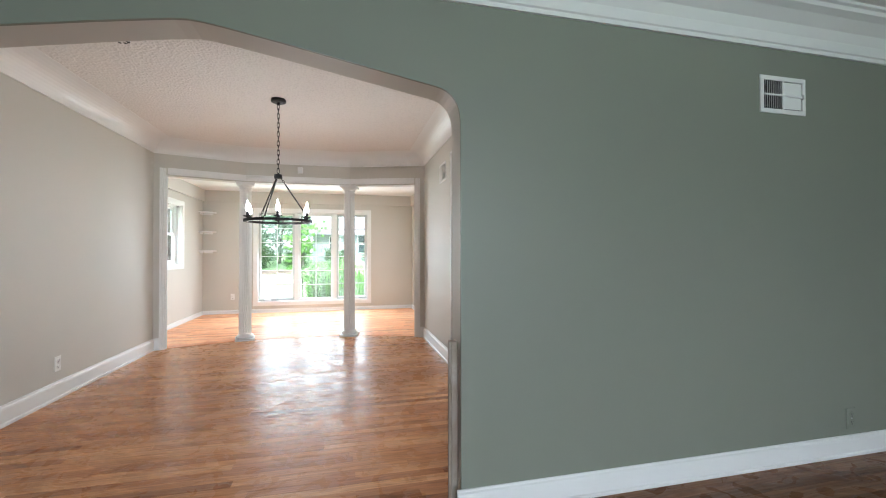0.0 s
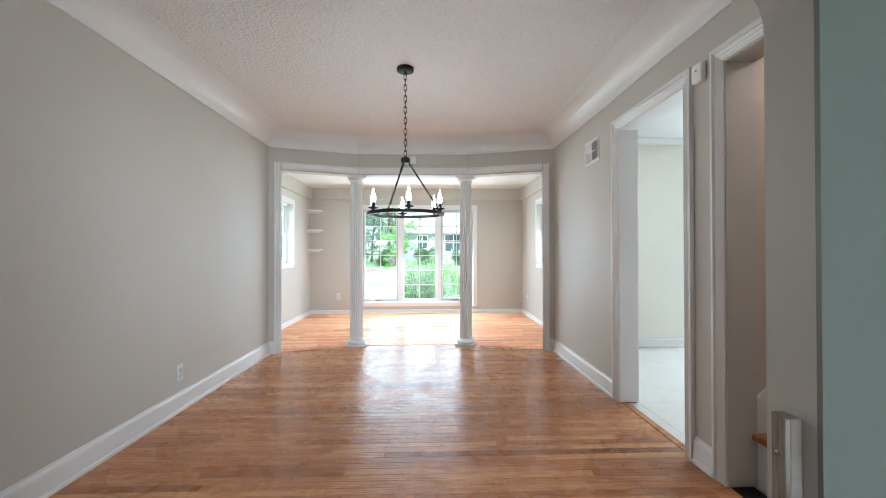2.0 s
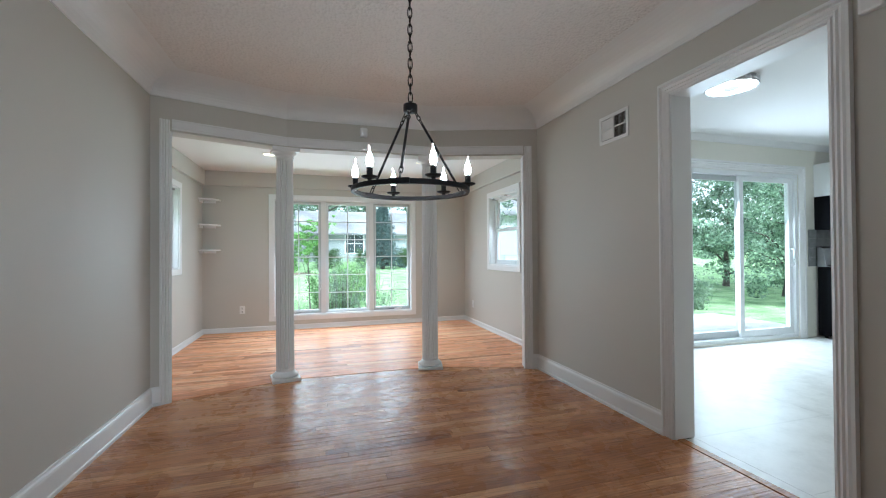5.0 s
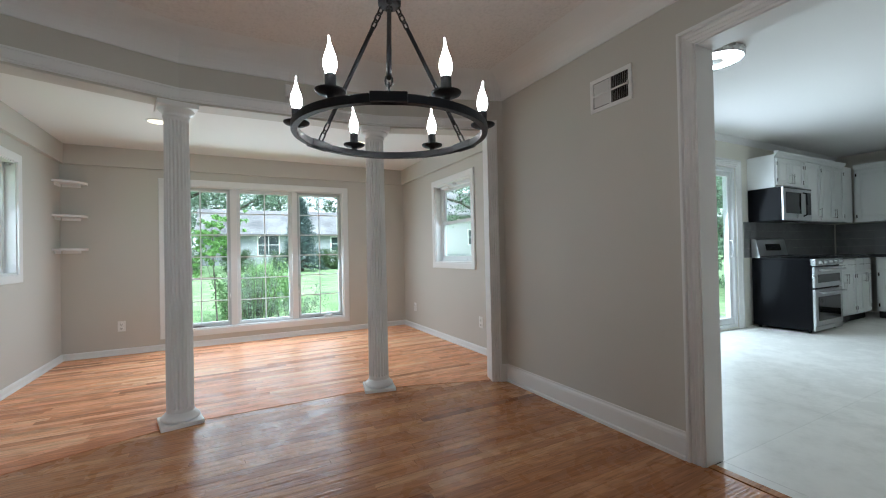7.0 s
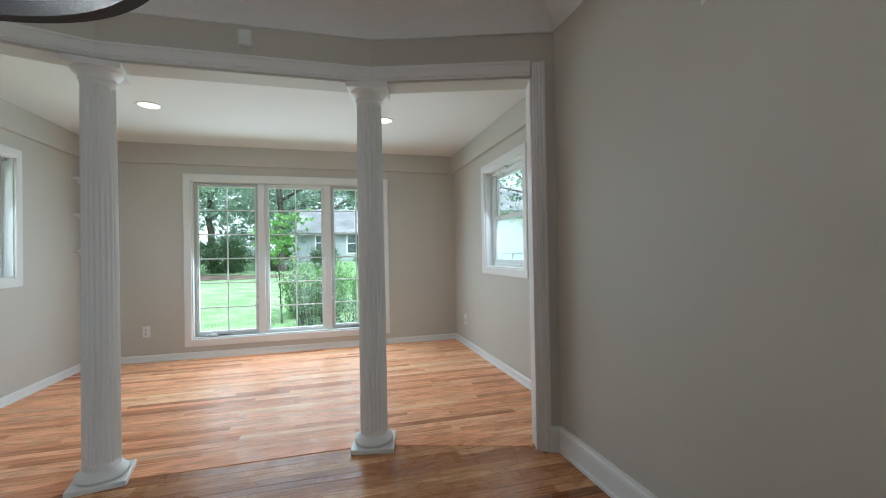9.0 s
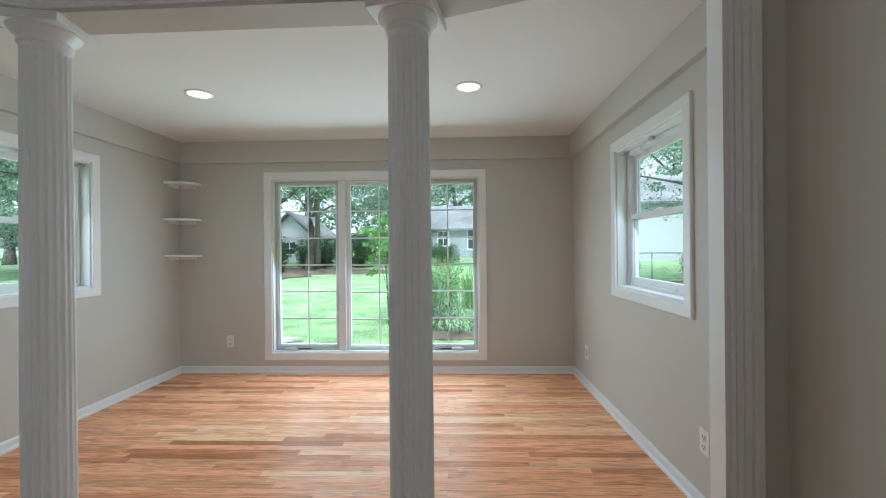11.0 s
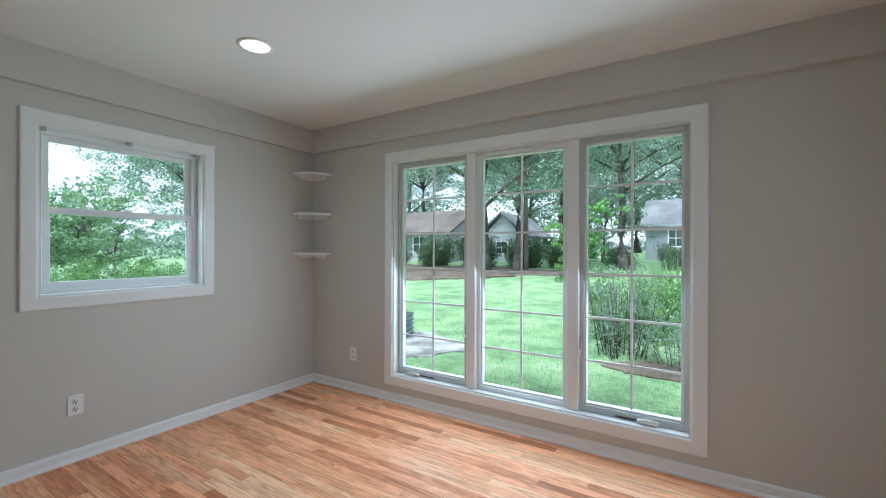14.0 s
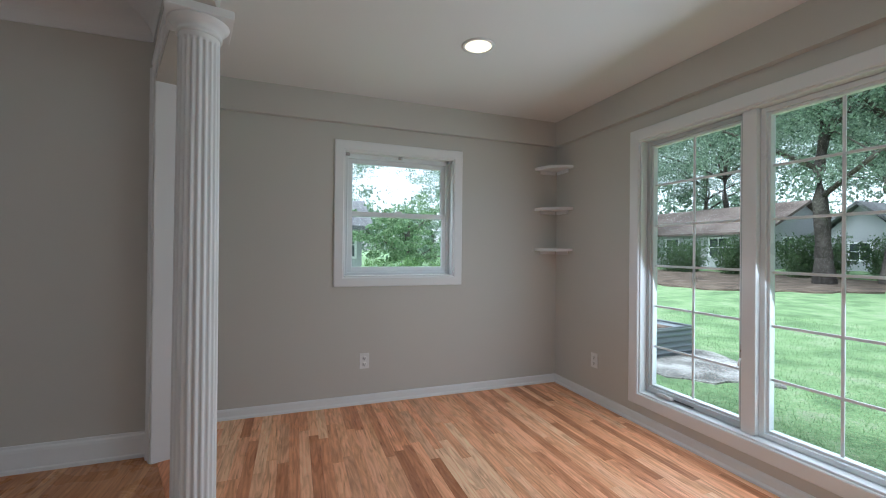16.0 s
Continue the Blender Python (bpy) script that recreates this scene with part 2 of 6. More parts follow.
ENAMEL = paint("black_enamel", (0.006, 0.006, 0.007), 0.15, 0.1, 5.0, 0.0)
ENAMEL.node_tree.nodes["Principled BSDF"].inputs["Specular IOR Level"].default_value = 0.06
BGLASS = paint("black_glass", (0.008, 0.008, 0.009), 0.06, 0.1, 5.0, 0.0)
CABWHITE = paint("cabinet_white", (0.76, 0.78, 0.77), 0.4, 0.02, 3.0, 0.03, 90)
COUNTER = mottled("dark_counter", ((0.3, (0.02, 0.02, 0.022)), (0.7, (0.09, 0.09, 0.095))), 60, 0.25, 0.0)
SPLASH = mottled("grey_tile", ((0.3, (0.15, 0.155, 0.155)), (0.7, (0.22, 0.225, 0.225))), 12, 0.35, 0.05)
KFLOOR = mottled("pale_subfloor", ((0.3, (0.66, 0.65, 0.60)), (0.55, (0.75, 0.74, 0.69)), (0.8, (0.80, 0.79, 0.74))), 5, 0.38, 0.05)
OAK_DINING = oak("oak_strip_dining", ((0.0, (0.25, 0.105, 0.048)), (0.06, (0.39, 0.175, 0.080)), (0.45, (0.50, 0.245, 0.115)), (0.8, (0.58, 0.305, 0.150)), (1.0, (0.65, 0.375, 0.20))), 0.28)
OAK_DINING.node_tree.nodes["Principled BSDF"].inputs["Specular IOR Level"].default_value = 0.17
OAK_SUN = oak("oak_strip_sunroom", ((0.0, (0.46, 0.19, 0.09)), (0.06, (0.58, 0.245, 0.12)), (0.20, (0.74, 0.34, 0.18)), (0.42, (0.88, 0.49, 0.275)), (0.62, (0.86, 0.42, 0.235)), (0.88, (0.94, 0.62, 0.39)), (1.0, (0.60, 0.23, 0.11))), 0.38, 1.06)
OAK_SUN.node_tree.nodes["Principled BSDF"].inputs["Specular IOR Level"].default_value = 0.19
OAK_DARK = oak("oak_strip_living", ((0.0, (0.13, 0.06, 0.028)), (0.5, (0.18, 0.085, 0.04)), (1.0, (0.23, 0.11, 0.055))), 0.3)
TREAD = oak("oak_tread", ((0.0, (0.34, 0.15, 0.05)), (1.0, (0.42, 0.19, 0.07))), 0.35)
RAWWOOD = oak("grey_raw_wood", ((0.0, (0.30, 0.26, 0.23)), (1.0, (0.34, 0.30, 0.26))), 0.6)
RUG = mottled("brown_tread_rug", ((0.35, (0.05, 0.03, 0.02)), (0.6, (0.09, 0.055, 0.04))), 60, 0.95, 0.3)
RUGLINE = paint("cream_yarn", (0.55, 0.48, 0.38), 0.9, 0.1, 30, 0.2)
GLASS = pane_glass("window_glass")
BULB = glow("bulb_glow", (1.0, 0.93, 0.84), 25.0)
CANGLOW = glow("downlight_glow", (1.0, 0.87, 0.60), 0.66)
# glow of the unseen light added over the stairs
STAIRGLOW = glow("stair_fill_glow", (1.0, 0.80, 0.66), 5.0)
SPOTGLOW = glow("spot_lamp_glow", (1.0, 0.95, 0.86), 60.0)
KGLOW = glow("kitchen_lamp_glow", (1.0, 0.97, 0.90), 4.0)
SCONCEGLOW = glow("stair_lamp_glow", (1.0, 0.78, 0.58), 26.0)
GRASS = mottled("lawn", ((0.2, (0.125, 0.21, 0.092)), (0.42, (0.21, 0.335, 0.148)), (0.62, (0.29, 0.44, 0.20)), (0.88, (0.41, 0.44, 0.30))), 26, 0.9, 0.8, 12, 0.05)
GRAVEL = mottled("gravel", ((0.25, (0.12, 0.115, 0.105)), (0.5, (0.32, 0.305, 0.285)), (0.75, (0.52, 0.50, 0.475))), 34, 0.95, 0.8)
MULCH = mottled("mulch", ((0.3, (0.07, 0.05, 0.035)), (0.55, (0.16, 0.115, 0.085)), (0.8, (0.25, 0.19, 0.15))), 22, 0.95, 0.8)
CONCRETE = mottled("patio_concrete", ((0.3, (0.42, 0.41, 0.39)), (0.7, (0.55, 0.54, 0.51))), 9, 0.9, 0.3)
BARK = mottled("bark", ((0.3, (0.055, 0.045, 0.038)), (0.6, (0.14, 0.12, 0.105)), (0.8, (0.20, 0.175, 0.155))), 9, 0.95, 1.0, 8, 0.06)
SIDING_GREY = paint("grey_siding", (0.34, 0.36, 0.38), 0.7, 0.06, 0.8, 0.05)
SIDING_WHITE = paint("white_siding", (0.45, 0.46, 0.47), 0.6, 0.04, 0.8, 0.05)
ROOF_BROWN = mottled("brown_shingles", ((0.3, (0.10, 0.075, 0.065)), (0.7, (0.20, 0.16, 0.14))), 7, 0.95, 0.4)
ROOF_GREY = mottled("grey_shingles", ((0.3, (0.13, 0.13, 0.135)), (0.7, (0.24, 0.24, 0.245))), 7, 0.95, 0.4)
FARGLASS = paint("far_window_glass", (0.05, 0.065, 0.07), 0.12, 0.1, 2.0, 0.0)
GALV = paint("galvanized_steel", (0.30, 0.33, 0.35), 0.45, 0.1, 4.0, 0.0, metal=0.7)
LEAF_TREE = leafy("tree_leaves", (0.085, 0.145, 0.10), (0.38, 0.50, 0.36))
LEAF_REED = leafy("reed_blades", (0.16, 0.32, 0.10), (0.34, 0.48, 0.22))
LEAF_LIME = leafy("sapling_leaves", (0.14, 0.30, 0.08), (0.28, 0.46, 0.16))
LEAF_BUSH = leafy("shrub_leaves", (0.14, 0.21, 0.15), (0.36, 0.45, 0.33))
LEAF_HEDGE = leafy("hedge_leaves", (0.045, 0.085, 0.035), (0.13, 0.21, 0.085))
LEAF_LOWHEDGE = leafy("low_hedge_leaves", (0.10, 0.20, 0.07), (0.26, 0.42, 0.15))
LEAF_BLOSSOM = leafy("blossom_tree_leaves", (0.10, 0.20, 0.085), (0.36, 0.50, 0.27))
LEAF_SPRUCE = leafy("spruce_needles", (0.06, 0.10, 0.095), (0.15, 0.21, 0.21))
LEAF_MIX = leafy("reed_blades", (0.15, 0.28, 0.11), (0.34, 0.48, 0.23))
WIRE = paint("black_cable", (0.02, 0.02, 0.02), 0.6, 0.1, 5, 0.0)
POLEWOOD = mottled("pole_wood", ((0.3, (0.14, 0.12, 0.10)), (0.7, (0.24, 0.21, 0.18))), 8, 0.9, 0.3)

# ---- mesh helpers ----


def box(bm, x0, x1, y0, y1, z0, z1, bevel=0.0, m=None):
    """A box between two corners, with softened edges where bevel is given."""
    vs = [bm.verts.new((x, y, z)) for x in (x0, x1) for y in (y0, y1) for z in (z0, z1)]
    fs = [bm.faces.new([vs[i] for i in q]) for q in ((0, 1, 3, 2), (4, 6, 7, 5), (0, 4, 5, 1), (2, 3, 7, 6), (0, 2, 6, 4), (1, 5, 7, 3))]
    if bevel:
        es = list({e for f in fs for e in f.edges})
        r = bmesh.ops.bevel(bm, geom=es, offset=bevel, segments=2, affect="EDGES", profile=0.5)
        vs = list({v for f in r["faces"] for v in f.verts} | {v for v in vs if v.is_valid})
    if m is not None:
        bmesh.ops.transform(bm, matrix=m, verts=vs)
    return vs


def lathe(bm, profile, n=24, m=None, cap=True):
    """Turns (radius, z) pairs about z."""
    rings = []
    for r, z in profile:
        rings.append([bm.verts.new((r * math.cos(2 * math.pi * k / n), r * math.sin(2 * math.pi * k / n), z)) for k in range(n)])
    for a, b in zip(rings, rings[1:]):
        for k in range(n):
            f = bm.faces.new((a[k], a[(k + 1) % n], b[(k + 1) % n], b[k]))
            f.smooth = True
    if cap:
        bm.faces.new(list(reversed(rings[0])))
        bm.faces.new(rings[-1])
    vs = [v for r in rings for v in r]
    if m is not None:
        bmesh.ops.transform(bm, matrix=m, verts=vs)
    return vs


def tube(bm, pts, r, n=8, closed=False, taper=None):
    """A round bar along points."""
    pts = [Vector(p) for p in pts]
    rings = []
    cnt = len(pts)
    for i, p in enumerate(pts):
        if closed:
            d = pts[(i + 1) % cnt] - pts[i - 1]
        else:
            d = pts[min(i + 1, cnt - 1)] - pts[max(i - 1, 0)]
        q = d.to_track_quat("Z", "Y")
        rad = r if taper is None else r + (taper - r) * i / (cnt - 1)
        rings.append([bm.verts.new(p + q @ Vector((rad * math.cos(2 * math.pi * k / n), rad * math.sin(2 * math.pi * k / n), 0))) for k in range(n)])
    pairs = list(zip(rings, rings[1:]))
    if closed:
        pairs.append((rings[-1], rings[0]))
    for a, b in pairs:
        for k in range(n):
            f = bm.faces.new((a[k], a[(k + 1) % n], b[(k + 1) % n], b[k]))
            f.smooth = True
    if not closed:
        bm.faces.new(list(reversed(rings[0])))
        bm.faces.new(rings[-1])


def prism(bm, outline, z0, z1, m=None):
    """An outline in x, y pulled up from z0 to z1."""
    lo = [bm.verts.new((x, y, z0)) for x, y in outline]
    hi = [bm.verts.new((x, y, z1)) for x, y in outline]
    n = len(outline)
    bm.faces.new(list(reversed(lo)))
    bm.faces.new(hi)
    for k in range(n):
        bm.faces.new((lo[k], lo[(k + 1) % n], hi[(k + 1) % n], hi[k]))
    if m is not None:
        bmesh.ops.transform(bm, matrix=m, verts=lo + hi)
    return lo + hi


def sweep(bm, path, profile, caps=True):
    """Moves a profile of (out, z) pairs along a level path of (x, y), mitred at the corners; out is to the left of the way."""
    pts = [Vector((x, y)) for x, y in path]
    dirs = [(b - a).normalized() for a, b in zip(pts, pts[1:])]
    rings = []
    for i, p in enumerate(pts):
        d0, d1 = dirs[max(i - 1, 0)], dirs[min(i, len(dirs) - 1)]
        n0, n1 = Vector((-d0.y, d0.x)), Vector((-d1.y, d1.x))
        mid = (n0 + n1).normalized()
        mid = mid / max(mid.dot(n0), 0.25)
        rings.append([bm.verts.new((p.x + mid.x * o, p.y + mid.y * o, z)) for o, z in profile])
    n = len(profile)
    for a, b in zip(rings, rings[1:]):
        for k in range(n):
            bm.faces.new((a[k], b[k], b[(k + 1) % n], a[(k + 1) % n]))
    if caps:
        bm.faces.new(rings[0])
        bm.faces.new(list(reversed(rings[-1])))


def mesh_of(name, bm, mat):
    bmesh.ops.recalc_face_normals(bm, faces=bm.faces)
    me = bpy.data.meshes.new(name)
    bm.to_mesh(me)
    bm.free()
    me.materials.append(mat)
    return me


def solid(name, bm, mat, label="", category="", group="", kind="", at=None):
    """One top-level mesh object."""
    ob = new(name, mesh_of(name, bm, mat))
    if at is not None:
        ob.matrix_basis = at
    return tagged(ob, label, category, group, kind)


def thing(name, label, category, group="", at=None, kind=""):
    """An Empty at the base of a thing, to hold its parts."""
    ob = new(name)
    ob.empty_display_size = 0.05
    if at is not None:
        ob.matrix_basis = at
    return tagged(ob, label, category, group, kind)


def part(name, bm, mat, parent, label=""):
    ob = new(name, mesh_of(name, bm, mat))
    ob.parent = parent
    return tagged(ob, label)


def boxpart(name, parent, mat, dims, bevel=0.0, label=""):
    bm = bmesh.new()
    box(bm, *dims, bevel)
    return part(name, bm, mat, parent, label)


def wall_boxes(bm, along, fixed0, fixed1, lo, hi, z0, z1, holes):
    """A straight wall with openings (a, b, za, zb): boxes round each opening."""
    def put(a, b, za, zb):
        if b - a < 1e-6 or zb - za < 1e-6:
            return
        if along == "x":
            box(bm, a, b, fixed0, fixed1, za, zb)
        else:
            box(bm, fixed0, fixed1, a, b, za, zb)
    cur = lo
    for a, b, za, zb in sorted(holes):
        put(cur, a, z0, z1)
        put(a, b, z0, za)
        put(a, b, zb, z1)
        cur = b
    put(cur, hi, z0, z1)


def wall(name, mat, along, fixed0, fixed1, lo, hi, z0, z1, holes=(), label=""):
    bm = bmesh.new()
    wall_boxes(bm, along, fixed0, fixed1, lo, hi, z0, z1, holes)
    return solid(name, bm, mat, label or "smooth painted plaster wall", "wall", kind="structure")

# ---- large structure ----
CEIL_Z = 2.475
LOW_CEIL = 2.44
SUN_CEIL = 2.315
KITCHEN_CEIL = 2.49
BAY = [(0.0, 0.025), (0.93, 0.352), (2.255, 0.335), (3.232, 0.018)]
HEAD_Z = 2.08

wall("wall_dining_left", WALL, "y", -0.14, 0.0, -3.55, 0.08, 0, 2.50, label="greige painted plaster wall of the dining room")
wall("wall_dining_right", WALL, "y", 3.232, 3.372, -3.55, 0.09, 0, 2.50, [(-2.365, -1.553, 0, 2.07), (-3.45, -2.665, 0, 2.07)],
     label="greige painted plaster wall with two cased openings")
wall("wall_sunroom_left", WALL, "y", -0.54, SUN_L, -0.14, 3.15, 0, 2.50, [(1.114, 2.008, 0.950, 1.918)], label="greige painted wall with a window")
wall("wall_sunroom_right", WALL, "y", SUN_R, 3.70, -0.05, 3.15, 0, 2.50, [(1.042, 1.934, 0.942, 1.916)], label="greige painted wall with a window")
wall("wall_sunroom_back", WALL, "x", 3.0, 3.15, SUN_L, SUN_R, 0, 2.50, [(0.550, 2.629, 0.199, 1.938)], label="greige painted wall with a broad triple window")
wall("wall_sunroom_return_left", WALL, "x", -0.06, 0.08, SUN_L, -0.142, 0, 2.50)
wall("wall_sunroom_return_right", WALL, "x", 0.12, 0.198, 3.375, SUN_R, 0, 2.50)

# bay: angled stubs beside the jambs and the three-part header over the columns
def stub(name, corner, nxt):
    c, q = Vector(corner), Vector(nxt)
    d = (q - c).normalized()
    n = Vector((-d.y, d.x)) if d.x > 0 else Vector((d.y, -d.x))
    bm = bmesh.new()
    prism(bm, [tuple(p) for p in (c, c + d * 0.122, c + d * 0.122 + n * 0.14, c + n * 0.14)], 0, HEAD_Z)
    solid(name, bm, WALL, "narrow angled wall end beside the bay opening", "wall", kind="structure")
    return c, d, n


SL = stub("wall_bay_left", BAY[0], BAY[1])
SR = stub("wall_bay_right", BAY[3], BAY[2])
bm = bmesh.new()
sweep(bm, BAY, [(0, HEAD_Z), (0.14, HEAD_Z), (0.14, 2.50), (0, 2.50)])
solid("wall_bay_header", bm, WALL, "three-sided greige header over the white columns", "wall", kind="structure")
bm = bmesh.new()
sweep(bm, [(BAY[0][0] + 0.12 * SL[1].x, BAY[0][1] + 0.12 * SL[1].y), BAY[1], BAY[2], (BAY[3][0] + 0.12 * SR[1].x, BAY[3][1] + 0.12 * SR[1].y)],
      [(-0.004, HEAD_Z - 0.016), (0.144, HEAD_Z - 0.016), (0.144, HEAD_Z), (-0.004, HEAD_Z)])
# wall greige in place of trim white holds down the underside's brightness
solid("trim_bay_soffit", bm, WALL, "soffit board under the header, dimmed with the wall's greige", "trim", kind="structure")


def arch_z(x):
    return 2.018 - 0.175 * abs(x - 1.615)


def arch_curve():
    pts = []
    for s, x0 in ((1, 0.55), (-1, 2.68)):
        a, b, c = Vector((x0, 1.70)), Vector((x0, arch_z(x0))), Vector((x0 + s * 0.11, arch_z(x0 + s * 0.11)))
        q = [a * (1 - u) ** 2 + b * 2 * u * (1 - u) + c * u * u for u in [k / 8 for k in range(9)]]
        pts.append(q)
    left, right = pts
    mid = [Vector((1.615 + dx, 2.018 - 0.175 * math.sqrt(dx * dx + 0.0025) + 0.006)) for dx in (-0.3, -0.12, -0.05, 0, 0.05, 0.12, 0.3)]
    return left + mid + list(reversed(right))


def arch_wall(bm, y0, y1, x_lo, x_hi, top, grow=0.0):
    """A wall with the low-peaked arch cut through it."""
    box(bm, x_lo, 0.55, y0, y1, 0, top)
    box(bm, 2.68, x_hi, y0, y1, 0, top)
    cur = arch_curve()
    lo0 = [bm.verts.new((p.x, y0, p.y)) for p in cur]
    lo1 = [bm.verts.new((p.x, y1, p.y)) for p in cur]
    hi0 = [bm.verts.new((p.x, y0, top)) for p in cur]
    hi1 = [bm.verts.new((p.x, y1, top)) for p in cur]
    for k in range(len(cur) - 1):
        bm.faces.new((lo0[k], lo0[k + 1], hi0[k + 1], hi0[k]))
        bm.faces.new((lo1[k], hi1[k], hi1[k + 1], lo1[k + 1]))
        bm.faces.new((lo0[k], lo1[k], lo1[k + 1], lo0[k + 1]))


bm = bmesh.new()
arch_wall(bm, -3.69, -3.55, -1.6, 6.0, 2.50)
bmesh.ops.remove_doubles(bm, verts=bm.verts, dist=1e-5)
solid("wall_arch", bm, WALL, "greige plaster wall with a low peaked arch", "wall", kind="structure")
bm = bmesh.new()
arch_wall(bm, -3.704, -3.69, -1.6, 6.0, 2.50)
bmesh.ops.remove_doubles(bm, verts=bm.verts, dist=1e-5)
solid("wall_arch_living_face", bm, GREEN, "sage green painted face of the arch wall", "wall", kind="structure")

# living room shell, kitchen shell and stair shaft
wall("wall_living_left", GREEN, "y", -1.75, -1.6, -9.0, -3.55, 0, 2.50, label="sage green painted living room wall")
wall("wall_living_right", GREEN, "y", 6.0, 6.15, -9.0, -3.55, 0, 2.50, label="sage green painted living room wall")
wall("wall_living_back", GREEN, "x", -9.0, -8.85, -1.6, 6.0, 0, 2.50, [(1.7, 4.1, 0.8, 2.1)], label="unseen sage green wall with an added window opening")
wall("wall_kitchen_back", KWALL, "x", 0.2, 0.34, 3.705, 10.05, 0, 2.50, [(5.32, 7.10, 0.02, 2.10)], label="pale green painted kitchen wall with a patio door")
wall("wall_kitchen_nook", KWALL, "x", 0.2, 0.34, 3.375, 3.545, 0, 2.50)
wall("wall_kitchen_right", KWALL, "y", 10.05, 10.2, -4.4, 0.34, 0, 2.50, label="pale green painted kitchen wall")
wall("wall_kitchen_front", KWALL, "x", -3.545, -3.4, 6.16, 10.05, 0, 2.50, label="pale green painted kitchen wall")
wall("wall_stair_left", STAIRWALL, "x", -2.66, -2.52, 3.373, 6.3, 0, 2.50, label="warm beige painted stairwell wall")
wall("wall_stair_end", STAIRWALL, "y", 6.16, 6.3, -3.55, -2.66, 0, 2.50, label="warm beige painted stairwell wall")

bm = bmesh.new()
prism(bm, [(-0.16, -3.6), (3.40, -3.6), (3.40, 0.15), (2.3, 0.52), (0.9, 0.52), (-0.16, 0.15)], CEIL_Z, 2.502)
solid("ceiling_dining", bm, POP, "white sprayed lumpy dining room ceiling", "ceiling", kind="structure")
bm = bmesh.new()
prism(bm, [(-0.54, -0.1), (0.0, 0.12), (0.90, 0.47), (2.28, 0.47), (3.232, 0.13), (3.70, 0.13), (3.70, 3.15), (-0.54, 3.15)], SUN_CEIL, 2.36)
solid("ceiling_sunroom", bm, CEIL, "smooth white sunroom ceiling", "ceiling", kind="structure")
bm = bmesh.new()
box(bm, 3.40, 10.2, -3.5, 0.34, KITCHEN_CEIL, 2.503)
solid("ceiling_kitchen", bm, CEIL, "smooth white kitchen ceiling", "ceiling", kind="structure")
bm = bmesh.new()
box(bm, -1.75, 6.15, -9.0, -3.6, LOW_CEIL, 2.5)
solid("ceiling_living", bm, CEIL, "smooth white living room ceiling", "ceiling", kind="structure")
# unseen slab added above the ceilings so no sky light leaks in
bm = bmesh.new()
box(bm, -1.95, 10.4, -9.2, 0.4, 2.505, 2.62)
box(bm, -0.75, 3.9, 0.4, 3.45, 2.505, 2.62)
solid("roof", bm, ROOF_GREY, "unseen flat slab over the rooms, added to keep sky light out", "roof", kind="structure")

# cove round the dining room
cove = [(0.012, 2.318), (-0.010, 2.318), (-0.012, 2.328)]
cove += [(-0.225 + 0.215 * math.cos(a), 2.33 + 0.144 * math.sin(a)) for a in [math.pi / 2 * k / 10 for k in range(11)]]
cove += [(-0.225, 2.485), (0.012, 2.485)]
bm = bmesh.new()
sweep(bm, [(0, -3.55), BAY[0], BAY[1], BAY[2], BAY[3], (3.232, -3.55)], cove)
solid("trim_cove", bm, TRIM, "smooth white plaster cove between wall and ceiling", "cove", kind="structure")
bm = bmesh.new()
sweep(bm, [(3.232, -3.55), (0, -3.55)], cove)
solid("trim_cove_arch", bm, TRIM, "smooth white plaster cove over the arch", "cove", kind="structure")
# crown in the living room
bm = bmesh.new()
sweep(bm, [(6.0, -3.704), (-1.6, -3.704)], [(-0.004, 2.225), (0.012, 2.225), (0.014, 2.245), (0.022, 2.25), (0.026, 2.30), (0.05, 2.345), (0.10, 2.385), (0.135, 2.40), (0.14, 2.42), (0.155, 2.425), (0.155, 2.445), (-0.004, 2.445)])
solid("trim_crown_living", bm, TRIM, "white stepped crown moulding", "crown moulding", kind="structure")
# crown in the kitchen
bm = bmesh.new()
sweep(bm, [(10.05, 0.2), (3.69, 0.2)], [(-0.004, KITCHEN_CEIL - 0.07), (0.012, KITCHEN_CEIL - 0.07), (0.02, KITCHEN_CEIL - 0.05), (0.05, KITCHEN_CEIL - 0.015), (0.06, KITCHEN_CEIL + 0.004), (-0.004, KITCHEN_CEIL + 0.004)])
solid("trim_crown_kitchen", bm, TRIM, "small white crown moulding", "crown moulding", kind="structure")

# soffit band round the sunroom
bm = bmesh.new()
sweep(bm, [(SUN_R, 0.20), (SUN_R, 3.0), (SUN_L, 3.0), (SUN_L, 0.08)], [(-0.002, 2.103), (0.045, 2.103), (0.045, SUN_CEIL + 0.005), (-0.002, SUN_CEIL + 0.005)])
solid("wall_sunroom_soffit", bm, WALL, "shallow greige soffit band along the wall tops", "soffit", kind="structure")

BASE_BIG = [(-0.002, 0.0), (0.026, 0.0), (0.026, 0.018), (0.019, 0.024), (0.018, 0.105), (0.015, 0.118), (0.008, 0.126), (0.006, 0.138), (-0.002, 0.138)]
BASE_LOW = [(-0.002, 0.0), (0.024, 0.0), (0.023, 0.012), (0.014, 0.022), (0.013, 0.056), (0.009, 0.064), (-0.002, 0.07)]


def baseboard(name, path, profile, label):
    bm = bmesh.new()
    sweep(bm, path, profile)
    return solid(name, bm, TRIM, label, "baseboard", kind="structure")


